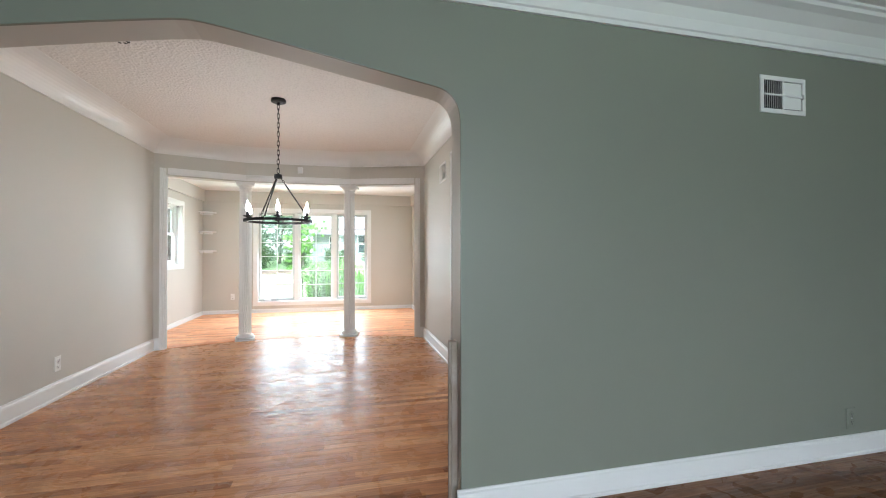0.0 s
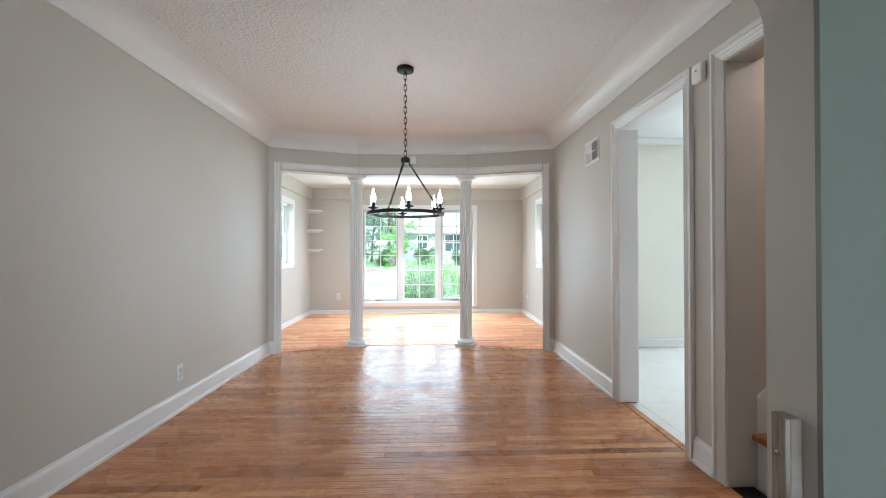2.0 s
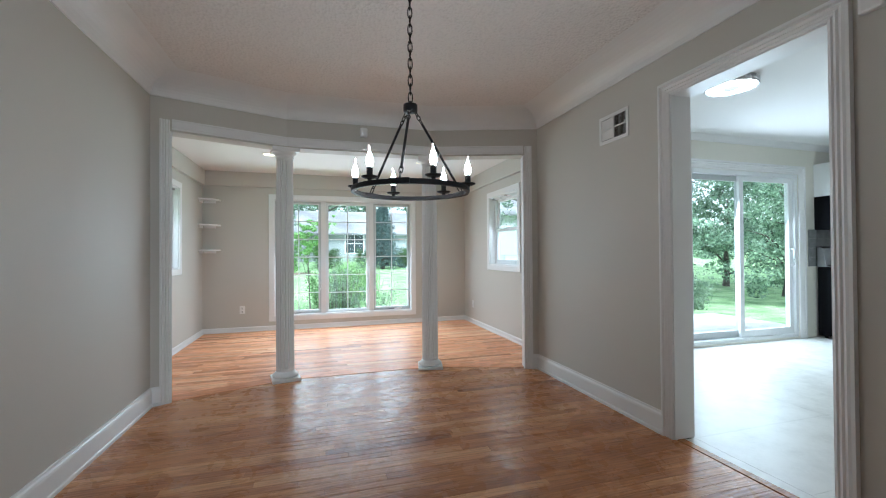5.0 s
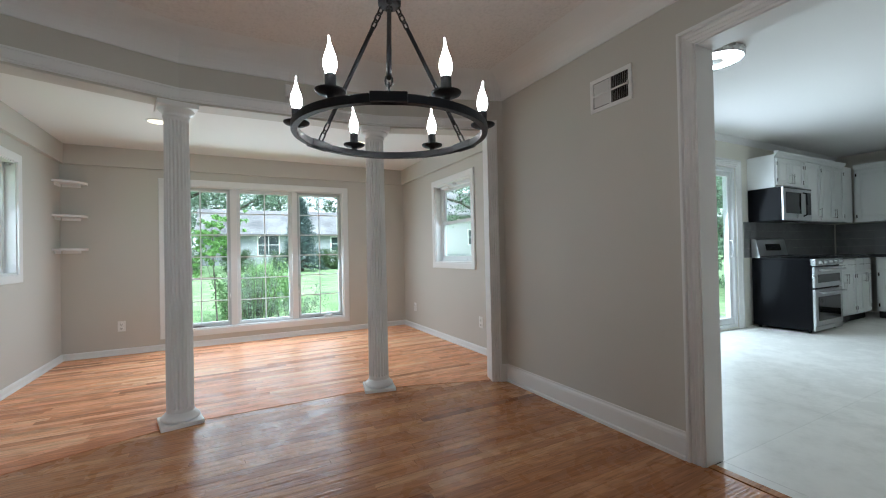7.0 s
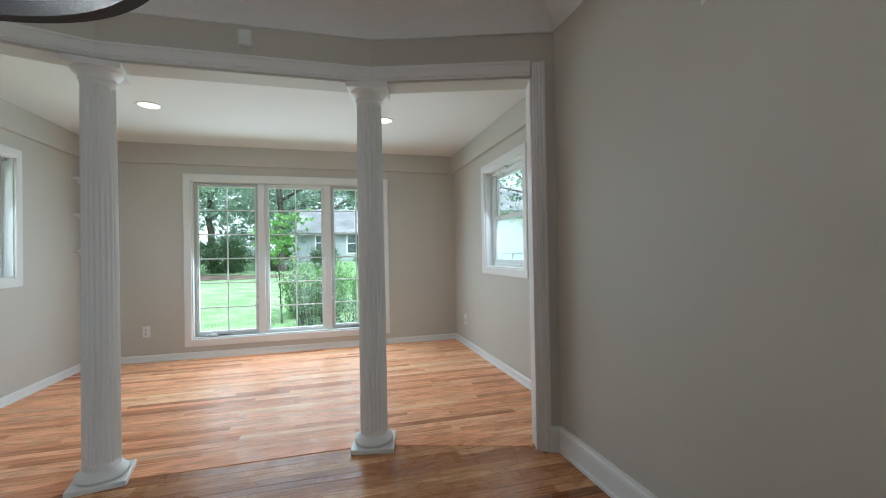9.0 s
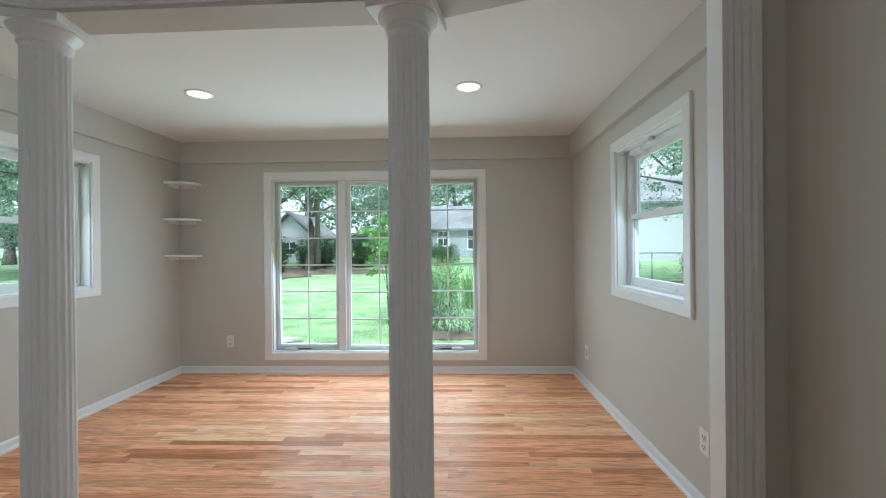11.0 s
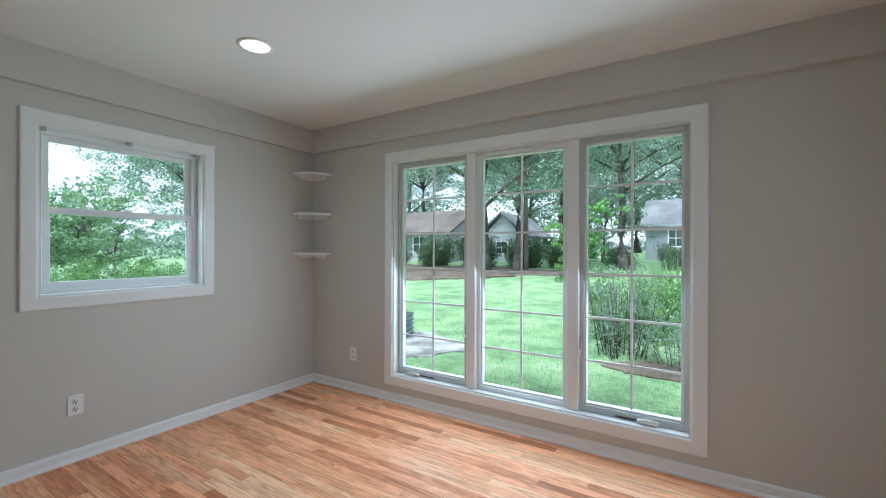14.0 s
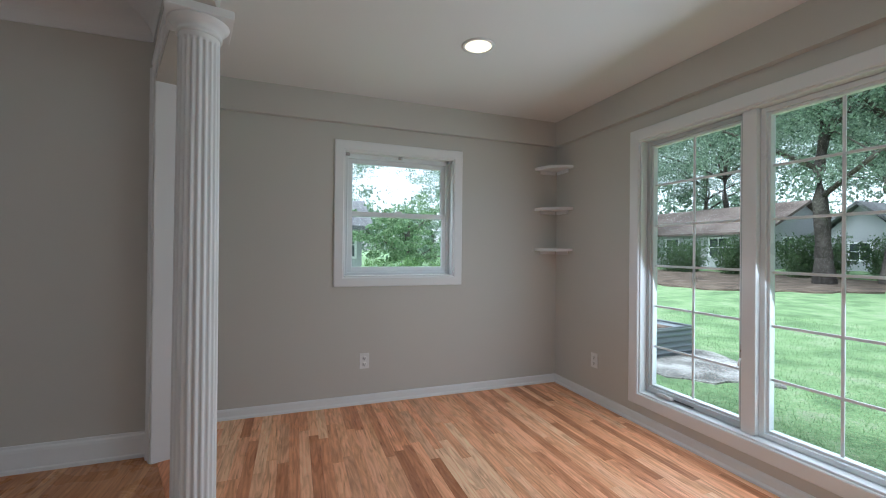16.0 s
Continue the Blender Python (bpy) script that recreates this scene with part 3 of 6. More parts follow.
BL = "tall white painted baseboard along the floor"
s_in = 0.06
baseboard("baseboard_dining_left", [(BAY[0][0] + SL[1].x * s_in, BAY[0][1] + SL[1].y * s_in), BAY[0], (0, -3.55), (0.55, -3.55)], BASE_BIG, BL)
baseboard("baseboard_dining_right", [(3.232, -1.478), BAY[3], (BAY[3][0] + SR[1].x * s_in, BAY[3][1] + SR[1].y * s_in)], BASE_BIG, BL)
baseboard("baseboard_dining_pier", [(3.232, -2.592), (3.232, -2.442)], BASE_BIG, BL)
baseboard("baseboard_sunroom", [(SUN_R, 0.20), (SUN_R, 3.0), (SUN_L, 3.0), (SUN_L, 0.08)], BASE_LOW, "low white painted baseboard round the sunroom")
baseboard("baseboard_living", [(6.0, -3.704), (2.66, -3.704)], [(a, c * 0.78) for a, c in BASE_BIG], BL)
baseboard("baseboard_kitchen", [(5.22, 0.2), (3.71, 0.2)], [(a, b * 0.72) for a, b in BASE_BIG], "white painted kitchen baseboard")


def flat_profile(w):
    return [(0, 0), (0, 0.013), (0.006, 0.017), (w - 0.006, 0.017), (w, 0.013), (w, 0)]


def casing_profile(w):
    """Fluted casing: out from the wall against width."""
    return [(0, 0), (0, 0.012), (w * 0.12, 0.016), (w * 0.2, 0.011), (w * 0.36, 0.018), (w * 0.46, 0.012), (w * 0.62, 0.019), (w * 0.74, 0.014), (w * 0.82, 0.026), (w, 0.026), (w, 0)]


def casing(name, origin, along, out, half_lo, half_hi, z_top, w=0.075, z_lo=0.0, sill=False, label="white fluted door casing"):
    """A frame of fluted boards round an opening. along: unit way along the wall; out: unit way off it; the opening runs from half_lo to half_hi."""
    bm = bmesh.new()
    o, a, n = Vector((*origin, 0)), Vector((*along, 0)), Vector((*out, 0))
    up = Vector((0, 0, 1))
    prof = flat_profile(w) if sill else casing_profile(w)
    lo, hi, top = half_lo, half_hi, z_top
    corners = [((lo, z_lo), (-1, 0)), ((lo, top), (-1, 1)), ((hi, top), (1, 1)), ((hi, z_lo), (1, 0))]
    if sill:
        corners = [((lo, z_lo), (-1, -1)), ((lo, top), (-1, 1)), ((hi, top), (1, 1)), ((hi, z_lo), (1, -1)), ((lo, z_lo), (-1, -1))]
    rings = []
    for (s, z), (ds, dz) in corners:
        rings.append([bm.verts.new(o + a * (s + ds * u) + up * (z + dz * u) + n * (v - 0.001)) for u, v in prof])
    for r0, r1 in zip(rings, rings[1:]):
        for k in range(len(prof)):
            bm.faces.new((r0[k], r1[k], r1[(k + 1) % len(prof)], r0[(k + 1) % len(prof)]))
    if not sill:
        bm.faces.new(rings[0])
        bm.faces.new(rings[-1])
    return bm, label


def add_casing(name, *a, **k):
    bm, label = casing(name, *a, **k)
    return solid(name, bm, TRIM, label, "casing", kind="structure")


def liner(name, mat, x0, x1, y0, y1, z, t=0.014, axis="y"):
    """Jamb boards inside an opening in a wall that runs along y."""
    bm = bmesh.new()
    box(bm, x0, x1, y0 - 0.001, y0 + t, 0, z, 0.002)
    box(bm, x0, x1, y1 - t, y1 + 0.001, 0, z, 0.002)
    box(bm, x0, x1, y0 + t, y1 - t, z - t, z + 0.001, 0.002)
    return solid(name, bm, mat, "white painted jamb boards of a doorway", "jamb", kind="structure")


liner("door_1_jamb", TRIM, 3.228, 3.376, -2.365, -1.553, 2.07)
add_casing("door_1_trim", (3.232, 0), (0, 1), (-1, 0), -2.365 + 0.006, -1.553 - 0.006, 2.064)
liner("door_2_jamb", WALL, 3.228, 3.376, -3.45, -2.665, 2.07)
add_casing("door_2_trim", (3.232, 0), (0, 1), (-1, 0), -3.45 + 0.006, -2.665 - 0.006, 2.064)

# bay opening: jamb boards and casings on the angled stubs
def bay_side(tag, S):
    c, d, n = S
    bm = bmesh.new()
    e = c + d * 0.122
    prism(bm, [tuple(p) for p in (e - n * 0.004, e + d * 0.014 - n * 0.004, e + d * 0.014 + n * 0.146, e + n * 0.146)], 0, HEAD_Z - 0.014)
    solid("trim_bay_jamb_" + tag, bm, TRIM, "white painted jamb board at the bay opening", "jamb", kind="structure")
    bm = bmesh.new()
    a = c + d * 0.058
    prof = casing_profile(0.066)
    pts = [(a + d * (0.066 - u) - n * (v - 0.001)) for u, v in prof]
    prism(bm, [tuple(p) for p in pts], 0, HEAD_Z + 0.07)
    solid("trim_bay_casing_" + tag, bm, TRIM, "white fluted casing at the bay opening", "casing", kind="structure")


bay_side("left", SL)
bay_side("right", SR)
bm = bmesh.new()
hp = [(0.001, HEAD_Z - 0.002), (-0.012, HEAD_Z - 0.002), (-0.016, HEAD_Z + 0.004), (-0.012, HEAD_Z + 0.010), (-0.017, HEAD_Z + 0.014), (-0.019, HEAD_Z + 0.060), (-0.024, HEAD_Z + 0.064), (-0.024, HEAD_Z + 0.075), (0.001, HEAD_Z + 0.075)]
sweep(bm, [(BAY[0][0] + SL[1].x * 0.137, BAY[0][1] + SL[1].y * 0.137), BAY[1], BAY[2], (BAY[3][0] + SR[1].x * 0.137, BAY[3][1] + SR[1].y * 0.137)], hp)
solid("trim_bay_header", bm, TRIM, "white moulded casing along the three-sided header", "casing", kind="structure")

# columns
def column(at):
    col = thing("column", "white painted fluted round wooden column on a square plinth", "column", "columns in the bay opening", at)
    bm = bmesh.new()
    box(bm, -0.118, 0.118, -0.118, 0.118, 0, 0.028, 0.004)
    part("plinth", bm, TRIM, col)
    bm = bmesh.new()
    lathe(bm, [(0.10, 0.028), (0.108, 0.034), (0.11, 0.045), (0.104, 0.056), (0.094, 0.062), (0.086, 0.075), (0.080, 0.08)], 40)
    part("base_ring", bm, TRIM, col)
    bm = bmesh.new()
    flutes, per = 20, 6
    rings = []
    for z, r, deep in [(0.078, 0.0775, 0.0), (0.10, 0.0775, 0.0), (0.112, 0.0775, 1.0), (0.7, 0.077, 1.0), (1.3, 0.0748, 1.0), (1.945, 0.071, 1.0), (1.96, 0.071, 0.0), (1.978, 0.071, 0.0)]:
        ring = []
        for k in range(flutes * per):
            u = (k % per) / per
            cut = 0.0075 * deep * (math.sin(math.pi * min(max((u - 0.12) / 0.76, 0), 1)))
            a = 2 * math.pi * k / (flutes * per)
            ring.append(bm.verts.new(((r - cut) * math.cos(a), (r - cut) * math.sin(a), z)))
        rings.append(ring)
    n = flutes * per
    for a, b in zip(rings, rings[1:]):
        for k in range(n):
            bm.faces.new((a[k], a[(k + 1) % n], b[(k + 1) % n], b[k]))
    part("shaft", bm, TRIM, col)
    bm = bmesh.new()
    lathe(bm, [(0.073, 1.975), (0.079, 1.978), (0.079, 1.988), (0.074, 1.992), (0.074, 2.004), (0.09, 2.012), (0.103, 2.026), (0.105, 2.032)], 40)
    part("capital_ring", bm, TRIM, col)
    bm = bmesh.new()
    box(bm, -0.112, 0.112, -0.112, 0.112, 2.031, 2.0635, 0.003)
    part("capital_block", bm, TRIM, col)
    return col


c1 = column(pose(0.908, 0.422, 0, 0, 0, 12))
c2 = copy_thing(c1, pose(2.246, 0.398, 0, 0, 0, -12))

# ---- windows ----
def crank_window():
    """Broad window of three tall sashes with grilles in the back wall."""
    w = thing("window_1", "broad white triple casement window with grilles", "window", kind="structure")
    x0, x1, z0, z1 = 0.550, 2.629, 0.199, 1.938
    bm, _ = casing("casing", (0, 3.0), (1, 0), (0, -1), x0 + 0.006, x1 - 0.006, z1 - 0.006, 0.076, z0 + 0.006, True)
    part("casing", bm, TRIM, w)
    bm = bmesh.new()
    for d in ((x0, x0 + 0.016, 3.002, 3.14, z0, z1), (x1 - 0.016, x1, 3.002, 3.14, z0, z1), (x0 + 0.016, x1 - 0.016, 3.002, 3.14, z1 - 0.016, z1)):
        box(bm, *d)
    part("jamb_lining", bm, TRIM, w)
    boxpart("sill_board", w, TRIM, (x0 + 0.016, x1 - 0.016, 2.998, 3.14, z0, z0 + 0.018), 0.003)
    lay = [(0.566, 1.220, True), (1.292, 1.950, False), (2.020, 2.613, True)]
    for a, b in ((1.220, 1.292), (1.950, 2.020)):
        boxpart("mullion_post", w, TRIM, (a, b, 3.025, 3.14, z0 + 0.018, z1 - 0.016), 0.004)
    for a, b, cranks in lay:
        za, zb = z0 + 0.02, z1 - 0.018
        mat = ALU if cranks else VINYL
        fr = 0.026
        bm = bmesh.new()
        for d in ((a, a + fr, 3.055, 3.125, za, zb), (b - fr, b, 3.055, 3.125, za, zb), (a + fr, b - fr, 3.055, 3.125, zb - fr, zb), (a + fr, b - fr, 3.055, 3.125, za, za + fr + (0.012 if cranks else 0))):
            box(bm, *d, 0.003)
        sash = part("sash", bm, mat, w, "slim grey casement sash" if cranks else "fixed white sash")
        i0, i1, j0, j1 = a + fr, b - fr, za + fr + (0.012 if cranks else 0), zb - fr
        bm = bmesh.new()
        for d in ((i0, i0 + 0.014, 3.07, 3.11, j0, j1), (i1 - 0.014, i1, 3.07, 3.11, j0, j1), (i0 + 0.014, i1 - 0.014, 3.07, 3.11, j1 - 0.014, j1), (i0 + 0.014, i1 - 0.014, 3.07, 3.11, j0, j0 + 0.014)):
            box(bm, *d, 0.002)
        part("glazing_bead", bm, VINYL, sash)
        mid = (i0 + i1) / 2
        boxpart("grille_bar", sash, VINYL, (mid - 0.007, mid + 0.007, 3.086, 3.094, j0 + 0.014, j1 - 0.014), 0.002)
        for k in range(1, 6):
            z = j0 + (j1 - j0) * k / 6
            boxpart("grille_bar", sash, VINYL, (i0 + 0.014, i1 - 0.014, 3.0855, 3.0945, z - 0.007, z + 0.007), 0.002)
        bm = bmesh.new()
        box(bm, i0 + 0.01, i1 - 0.01, 3.098, 3.101, j0 + 0.01, j1 - 0.01)
        g = part("pane", bm, GLASS, sash, "clear glass pane")
        g.visible_shadow = False
        if cranks:
            right = a > 1.5
            cx = (b - 0.21) if right else (a + 0.16)
            cr = boxpart("crank_operator", w, PLATE, (cx - 0.05, cx + 0.06, 3.025, 3.055, za + 0.004, za + 0.024), 0.006, "white folded window crank")
            bm = bmesh.new()
            tube(bm, [(cx - 0.03, 3.024, za + 0.026), (cx + 0.02, 3.018, za + 0.034), (cx + 0.065, 3.012, za + 0.028)], 0.006, 8)
            part("crank_handle", bm, PLATE, cr)
            boxpart("track", w, DARK, (cx - 0.17 if right else cx + 0.07, cx - 0.06 if right else cx + 0.2, 3.047, 3.0555, za + 0.008, za + 0.014), 0, "dark slot of the window operator")
            lx = a + 0.008 if right else b - 0.012
            lk = boxpart("lock", w, CHROME, (lx - 0.006, lx + 0.006, 3.04, 3.056, 0.60, 0.68), 0.002, "small window lock")
            bm = bmesh.new()
            tube(bm, [(lx, 3.04, 0.60), (lx, 3.026, 0.585), (lx, 3.024, 0.56)], 0.005, 8)
            part("lever", bm, PLATE, lk)
    return w


crank_window()


def hung_window(name, wall_x, out, y0, y1, z0, z1):
    """A double-hung sash window in a side wall; out: +1 where the room lies on the +x side of the wall."""
    w = thing(name, "white vinyl double-hung window with deep jambs", "window", kind="structure")

    def X(d):
        return wall_x - out * d

    def bx(bm, d0, d1, a, b, c, e, bev=0.002):
        p, q = sorted((X(d0), X(d1)))
        box(bm, p, q, a, b, c, e, bev)

    bm, _ = casing("casing", (wall_x, 0), (0, 1), (out, 0), y0 + 0.006, y1 - 0.006, z1 - 0.006, 0.07, z0 + 0.006, True)
    part("casing", bm, TRIM, w)
    bm = bmesh.new()
    bx(bm, 0.002, 0.145, y0, y0 + 0.016, z0, z1)
    bx(bm, 0.002, 0.145, y1 - 0.016, y1, z0, z1)
    bx(bm, 0.002, 0.145, y0 + 0.016, y1 - 0.016, z1 - 0.016, z1)
    part("jamb_lining", bm, TRIM, w)
    bm = bmesh.new()
    bx(bm, -0.004, 0.145, y0 + 0.016, y1 - 0.016, z0, z0 + 0.02, 0.003)
    part("sill_board", bm, TRIM, w)
    a, b, c, e = y0 + 0.016, y1 - 0.016, z0 + 0.02, z1 - 0.016
    bm = bmesh.new()
    bx(bm, 0.075, 0.14, a, a + 0.03, c, e)
    bx(bm, 0.075, 0.14, b - 0.03, b, c, e)
    bx(bm, 0.075, 0.14, a + 0.03, b - 0.03, e - 0.03, e)
    bx(bm, 0.075, 0.14, a + 0.03, b - 0.03, c, c + 0.022)
    fr = part("frame", bm, VINYL, w)
    bm = bmesh.new()
    bx(bm, 0.068, 0.0755, a + 0.02, a + 0.026, c, e)
    bx(bm, 0.068, 0.0755, b - 0.026, b - 0.02, c, e)
    part("track_fin", bm, VINYL, fr)
    mid = (c + e) / 2 + 0.005
    for nm, lo, hi, d0 in (("upper_sash", mid - 0.018, e - 0.03, 0.112), ("lower_sash", c + 0.022, mid + 0.02, 0.082)):
        bm = bmesh.new()
        t = 0.034
        p, q = a + 0.03, b - 0.03
        bx(bm, d0, d0 + 0.026, p, p + t, lo, hi)
        bx(bm, d0, d0 + 0.026, q - t, q, lo, hi)
        bx(bm, d0, d0 + 0.026, p + t, q - t, hi - t, hi)
        bx(bm, d0, d0 + 0.026, p + t, q - t, lo, lo + t + 0.006)
        sash = part(nm, bm, VINYL, w)
        bm = bmesh.new()
        bx(bm, d0 + 0.012, d0 + 0.015, p + t - 0.006, q - t + 0.006, lo + t - 0.004, hi - t + 0.006, 0)
        g = part("pane", bm, GLASS, sash, "clear glass pane")
        g.visible_shadow = False
        bm = bmesh.new()
        bx(bm, d0 + 0.010, d0 + 0.016, p + t - 0.003, p + t + 0.003, lo + t, hi - t, 0)
        bx(bm, d0 + 0.010, d0 + 0.016, q - t - 0.003, q - t + 0.003, lo + t, hi - t, 0)
        part("gasket", bm, ALU, sash, "thin grey glazing gasket")
    bm = bmesh.new()
    bx(bm, 0.078, 0.098, (a + b) / 2 - 0.025, (a + b) / 2 + 0.025, mid + 0.02, mid + 0.032, 0.003)
    part("sash_lock", bm, PLATE, w)
    for yy in (a + 0.02, (a + b) / 2, b - 0.02):
        bm = bmesh.new()
        bx(bm, 0.03, 0.06, yy - 0.016, yy + 0.016, e - 0.022, e, 0.002)
        part("blind_bracket", bm, CHROME, w, "small metal blind bracket")
    return w


hung_window("window_2", SUN_L, 1, 1.114, 2.008, 0.950, 1.918)
hung_window("window_3", SUN_R, -1, 1.042, 1.934, 0.942, 1.916)


def patio_door():
    w = thing("door_3", "white sliding glass patio door", "patio door", kind="structure")
    x0, x1, z1 = 5.32, 7.10, 2.10
    bm, _ = casing("casing", (0, 0.2), (1, 0), (0, -1), x0, x1, z1, 0.10)
    part("casing", bm, TRIM, w)
    bm = bmesh.new()
    for d in ((x0, x0 + 0.05, 0.21, 0.335, 0.02, z1), (x1 - 0.05, x1, 0.21, 0.335, 0.02, z1), (x0 + 0.05, x1 - 0.05, 0.21, 0.335, z1 - 0.05, z1), (x0 + 0.05, x1 - 0.05, 0.21, 0.335, 0.02, 0.06)):
        box(bm, *d, 0.003)
    part("frame", bm, VINYL, w)
    for nm, a, b, y, mat in (("fixed_panel", x0 + 0.05, 6.22, 0.285, ALU), ("sliding_panel", 6.14, x1 - 0.05, 0.24, VINYL)):
        bm = bmesh.new()
        f = 0.065
        for d in ((a, a + f, y, y + 0.035, 0.06, z1 - 0.05), (b - f, b, y, y + 0.035, 0.06, z1 - 0.05), (a + f, b - f, y, y + 0.035, z1 - 0.05 - f, z1 - 0.05), (a + f, b - f, y, y + 0.035, 0.06, 0.06 + f + 0.02)):
            box(bm, *d, 0.003)
        p = part(nm, bm, mat, w)
        bm = bmesh.new()
        box(bm, a + f - 0.005, b - f + 0.005, y + 0.015, y + 0.019, 0.06 + f, z1 - 0.05 - f + 0.005)
        g = part("pane", bm, GLASS, p, "clear glass pane")
        g.visible_shadow = False
    bm = bmesh.new()
    hx = x1 - 0.085
    tube(bm, [(hx, 0.24, 0.93), (hx, 0.205, 0.94), (hx, 0.195, 1.04), (hx, 0.205, 1.14), (hx, 0.24, 1.15)], 0.011, 10)
    part("handle", bm, VINYL, w, "white pull handle")
    return w


patio_door()
# unseen living room window, added so the front fill lamp has an opening
fw = thing("window_4", "unseen white framed window added round the front fill lamp", "window", kind="structure")
bm = bmesh.new()
for d in ((1.7, 1.76, -8.99, -8.86, 0.8, 2.1), (4.04, 4.1, -8.99, -8.86, 0.8, 2.1), (1.76, 4.04, -8.99, -8.86, 2.04, 2.1), (1.76, 4.04, -8.99, -8.86, 0.8, 0.86), (2.87, 2.93, -8.98, -8.88, 0.86, 2.04)):
    box(bm, *d, 0.003)
part("window_frame", bm, VINYL, fw)
bm = bmesh.new()
box(bm, 1.75, 4.05, -8.935, -8.93, 0.85, 2.05)
g = part("pane", bm, GLASS, fw)
g.visible_shadow = False

# ---- floors ----
bm = bmesh.new()
box(bm, -1.75, 10.2, -9.0, 0.34, -0.30, -0.0125)
box(bm, -0.54, 3.70, 0.34, 3.15, -0.30, -0.0125)
solid("floor", bm, DARK, "dark subfloor under the boards", "subfloor", kind="structure")

plank_meshes = {}


def plank_mesh(length, mat, width=0.0572, thick=0.012):
    key = (round(length, 2), mat.name)
    if key not in plank_meshes:
        L = key[0]
        bm = bmesh.new()
        g, c = 0.0002, 0.0006
        outer = [(g, g), (L - g, g), (L - g, width - g), (g, width - g)]
        inner = [(g + c, g + c), (L - g - c, g + c), (L - g - c, width - g - c), (g + c, width - g - c)]
        lo = [bm.verts.new((x, y, -thick)) for x, y in outer]
        md = [bm.verts.new((x, y, -c * 0.7)) for x, y in outer]
        hi = [bm.verts.new((x, y, 0)) for x, y in inner]
        bm.faces.new(hi)
        for a, b in ((lo, md), (md, hi)):
            for k in range(4):
                bm.faces.new((a[k], a[(k + 1) % 4], b[(k + 1) % 4], b[k]))
        plank_meshes[key] = mesh_of("plank", bm, mat)
    return plank_meshes[key]


def lay_row(parent, mat, y, a, b, rng, mean=0.85):
    """One row of boards from a to b."""
    x = a
    first = True
    while x < b - 0.02:
        l = rng.uniform(0.35, 1.0) * mean * 1.6
        if first:
            l *= rng.uniform(0.3, 1.0)
            first = False
        if b - (x + l) < 0.22:
            l = b - x
        l = max(round(l, 2), 0.1)
        ob = new("plank", plank_mesh(l, mat))
        ob.parent = parent
        ob.location = (x, y, 0)
        x += l


def bay_x(y):
    """Where the bay's middle line crosses this y: left and right x, or None past it."""
    f = (y - 0.12) / (0.465 - 0.12)
    if f < 0:
        return 0.0, 3.232
    if f > 1:
        return None
    return 0.93 * f, 3.232 - (3.232 - 2.255) * f


rng = random.Random(7)
fd = thing("floor_dining", "worn varnished red-oak strip floor", "floor", kind="structure")
fs = thing("floor_sunroom", "pale varnished oak strip floor with mixed tones", "floor", kind="structure")
PW = 0.0572
row = -3.70
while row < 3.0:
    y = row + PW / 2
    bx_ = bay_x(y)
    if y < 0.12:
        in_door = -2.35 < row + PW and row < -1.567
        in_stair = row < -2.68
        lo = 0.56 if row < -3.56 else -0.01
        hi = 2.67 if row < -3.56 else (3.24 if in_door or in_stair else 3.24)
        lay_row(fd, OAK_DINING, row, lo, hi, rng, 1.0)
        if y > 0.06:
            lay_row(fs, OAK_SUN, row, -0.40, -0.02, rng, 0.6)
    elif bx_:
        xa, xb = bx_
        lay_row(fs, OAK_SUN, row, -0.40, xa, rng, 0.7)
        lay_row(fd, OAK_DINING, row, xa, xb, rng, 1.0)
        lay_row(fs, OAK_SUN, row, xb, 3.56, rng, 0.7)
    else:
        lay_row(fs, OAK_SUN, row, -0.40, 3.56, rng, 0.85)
    row += PW
# saddle boards along the bay
for k, (a, b) in enumerate((((0.10, 0.165), (0.93, 0.465)), ((0.93, 0.465), (2.255, 0.465)), ((2.255, 0.465), (3.13, 0.175)))):
    bm = bmesh.new()
    sweep(bm, [a, b], [(-0.075, -0.01), (0.075, -0.01), (0.075, 0.002), (0.07, 0.0035), (-0.07, 0.0035), (-0.075, 0.002)])
    solid("trim_floor_saddle", bm, OAK_SUN, "pale oak saddle board in the bay opening", "saddle board", kind="structure")
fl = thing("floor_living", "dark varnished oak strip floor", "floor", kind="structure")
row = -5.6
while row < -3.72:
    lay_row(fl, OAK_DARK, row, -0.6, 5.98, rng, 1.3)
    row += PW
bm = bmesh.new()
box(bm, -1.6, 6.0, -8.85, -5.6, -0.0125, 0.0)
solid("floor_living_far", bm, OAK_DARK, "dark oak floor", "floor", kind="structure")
fk = thing("floor_kitchen", "pale grey-white subfloor sheets with fine seams", "floor", kind="structure")
for i in range(6):
    for j in range(6):
        xa, ya = 3.30 + i * 1.22, -3.40 + j * 0.61
        if i == 0:
            xa = 3.372
        boxpart("sheet", fk, KFLOOR, (xa + 0.0005, min(3.30 + (i + 1) * 1.22, 10.05) - 0.0005, ya + 0.0005, min(ya + 0.61, 0.34) - 0.0005, -0.012, -0.004))
boxpart("sheet", fk, KFLOOR, (3.292, 3.371, -2.35, -1.568, -0.012, -0.004))
bm = bmesh.new()
box(bm, 3.243, 3.29, -2.351, -1.567, -0.011, 0.004, 0.002)
solid("door_1_threshold", bm, TREAD, "worn narrow oak threshold strip", "threshold", kind="structure")

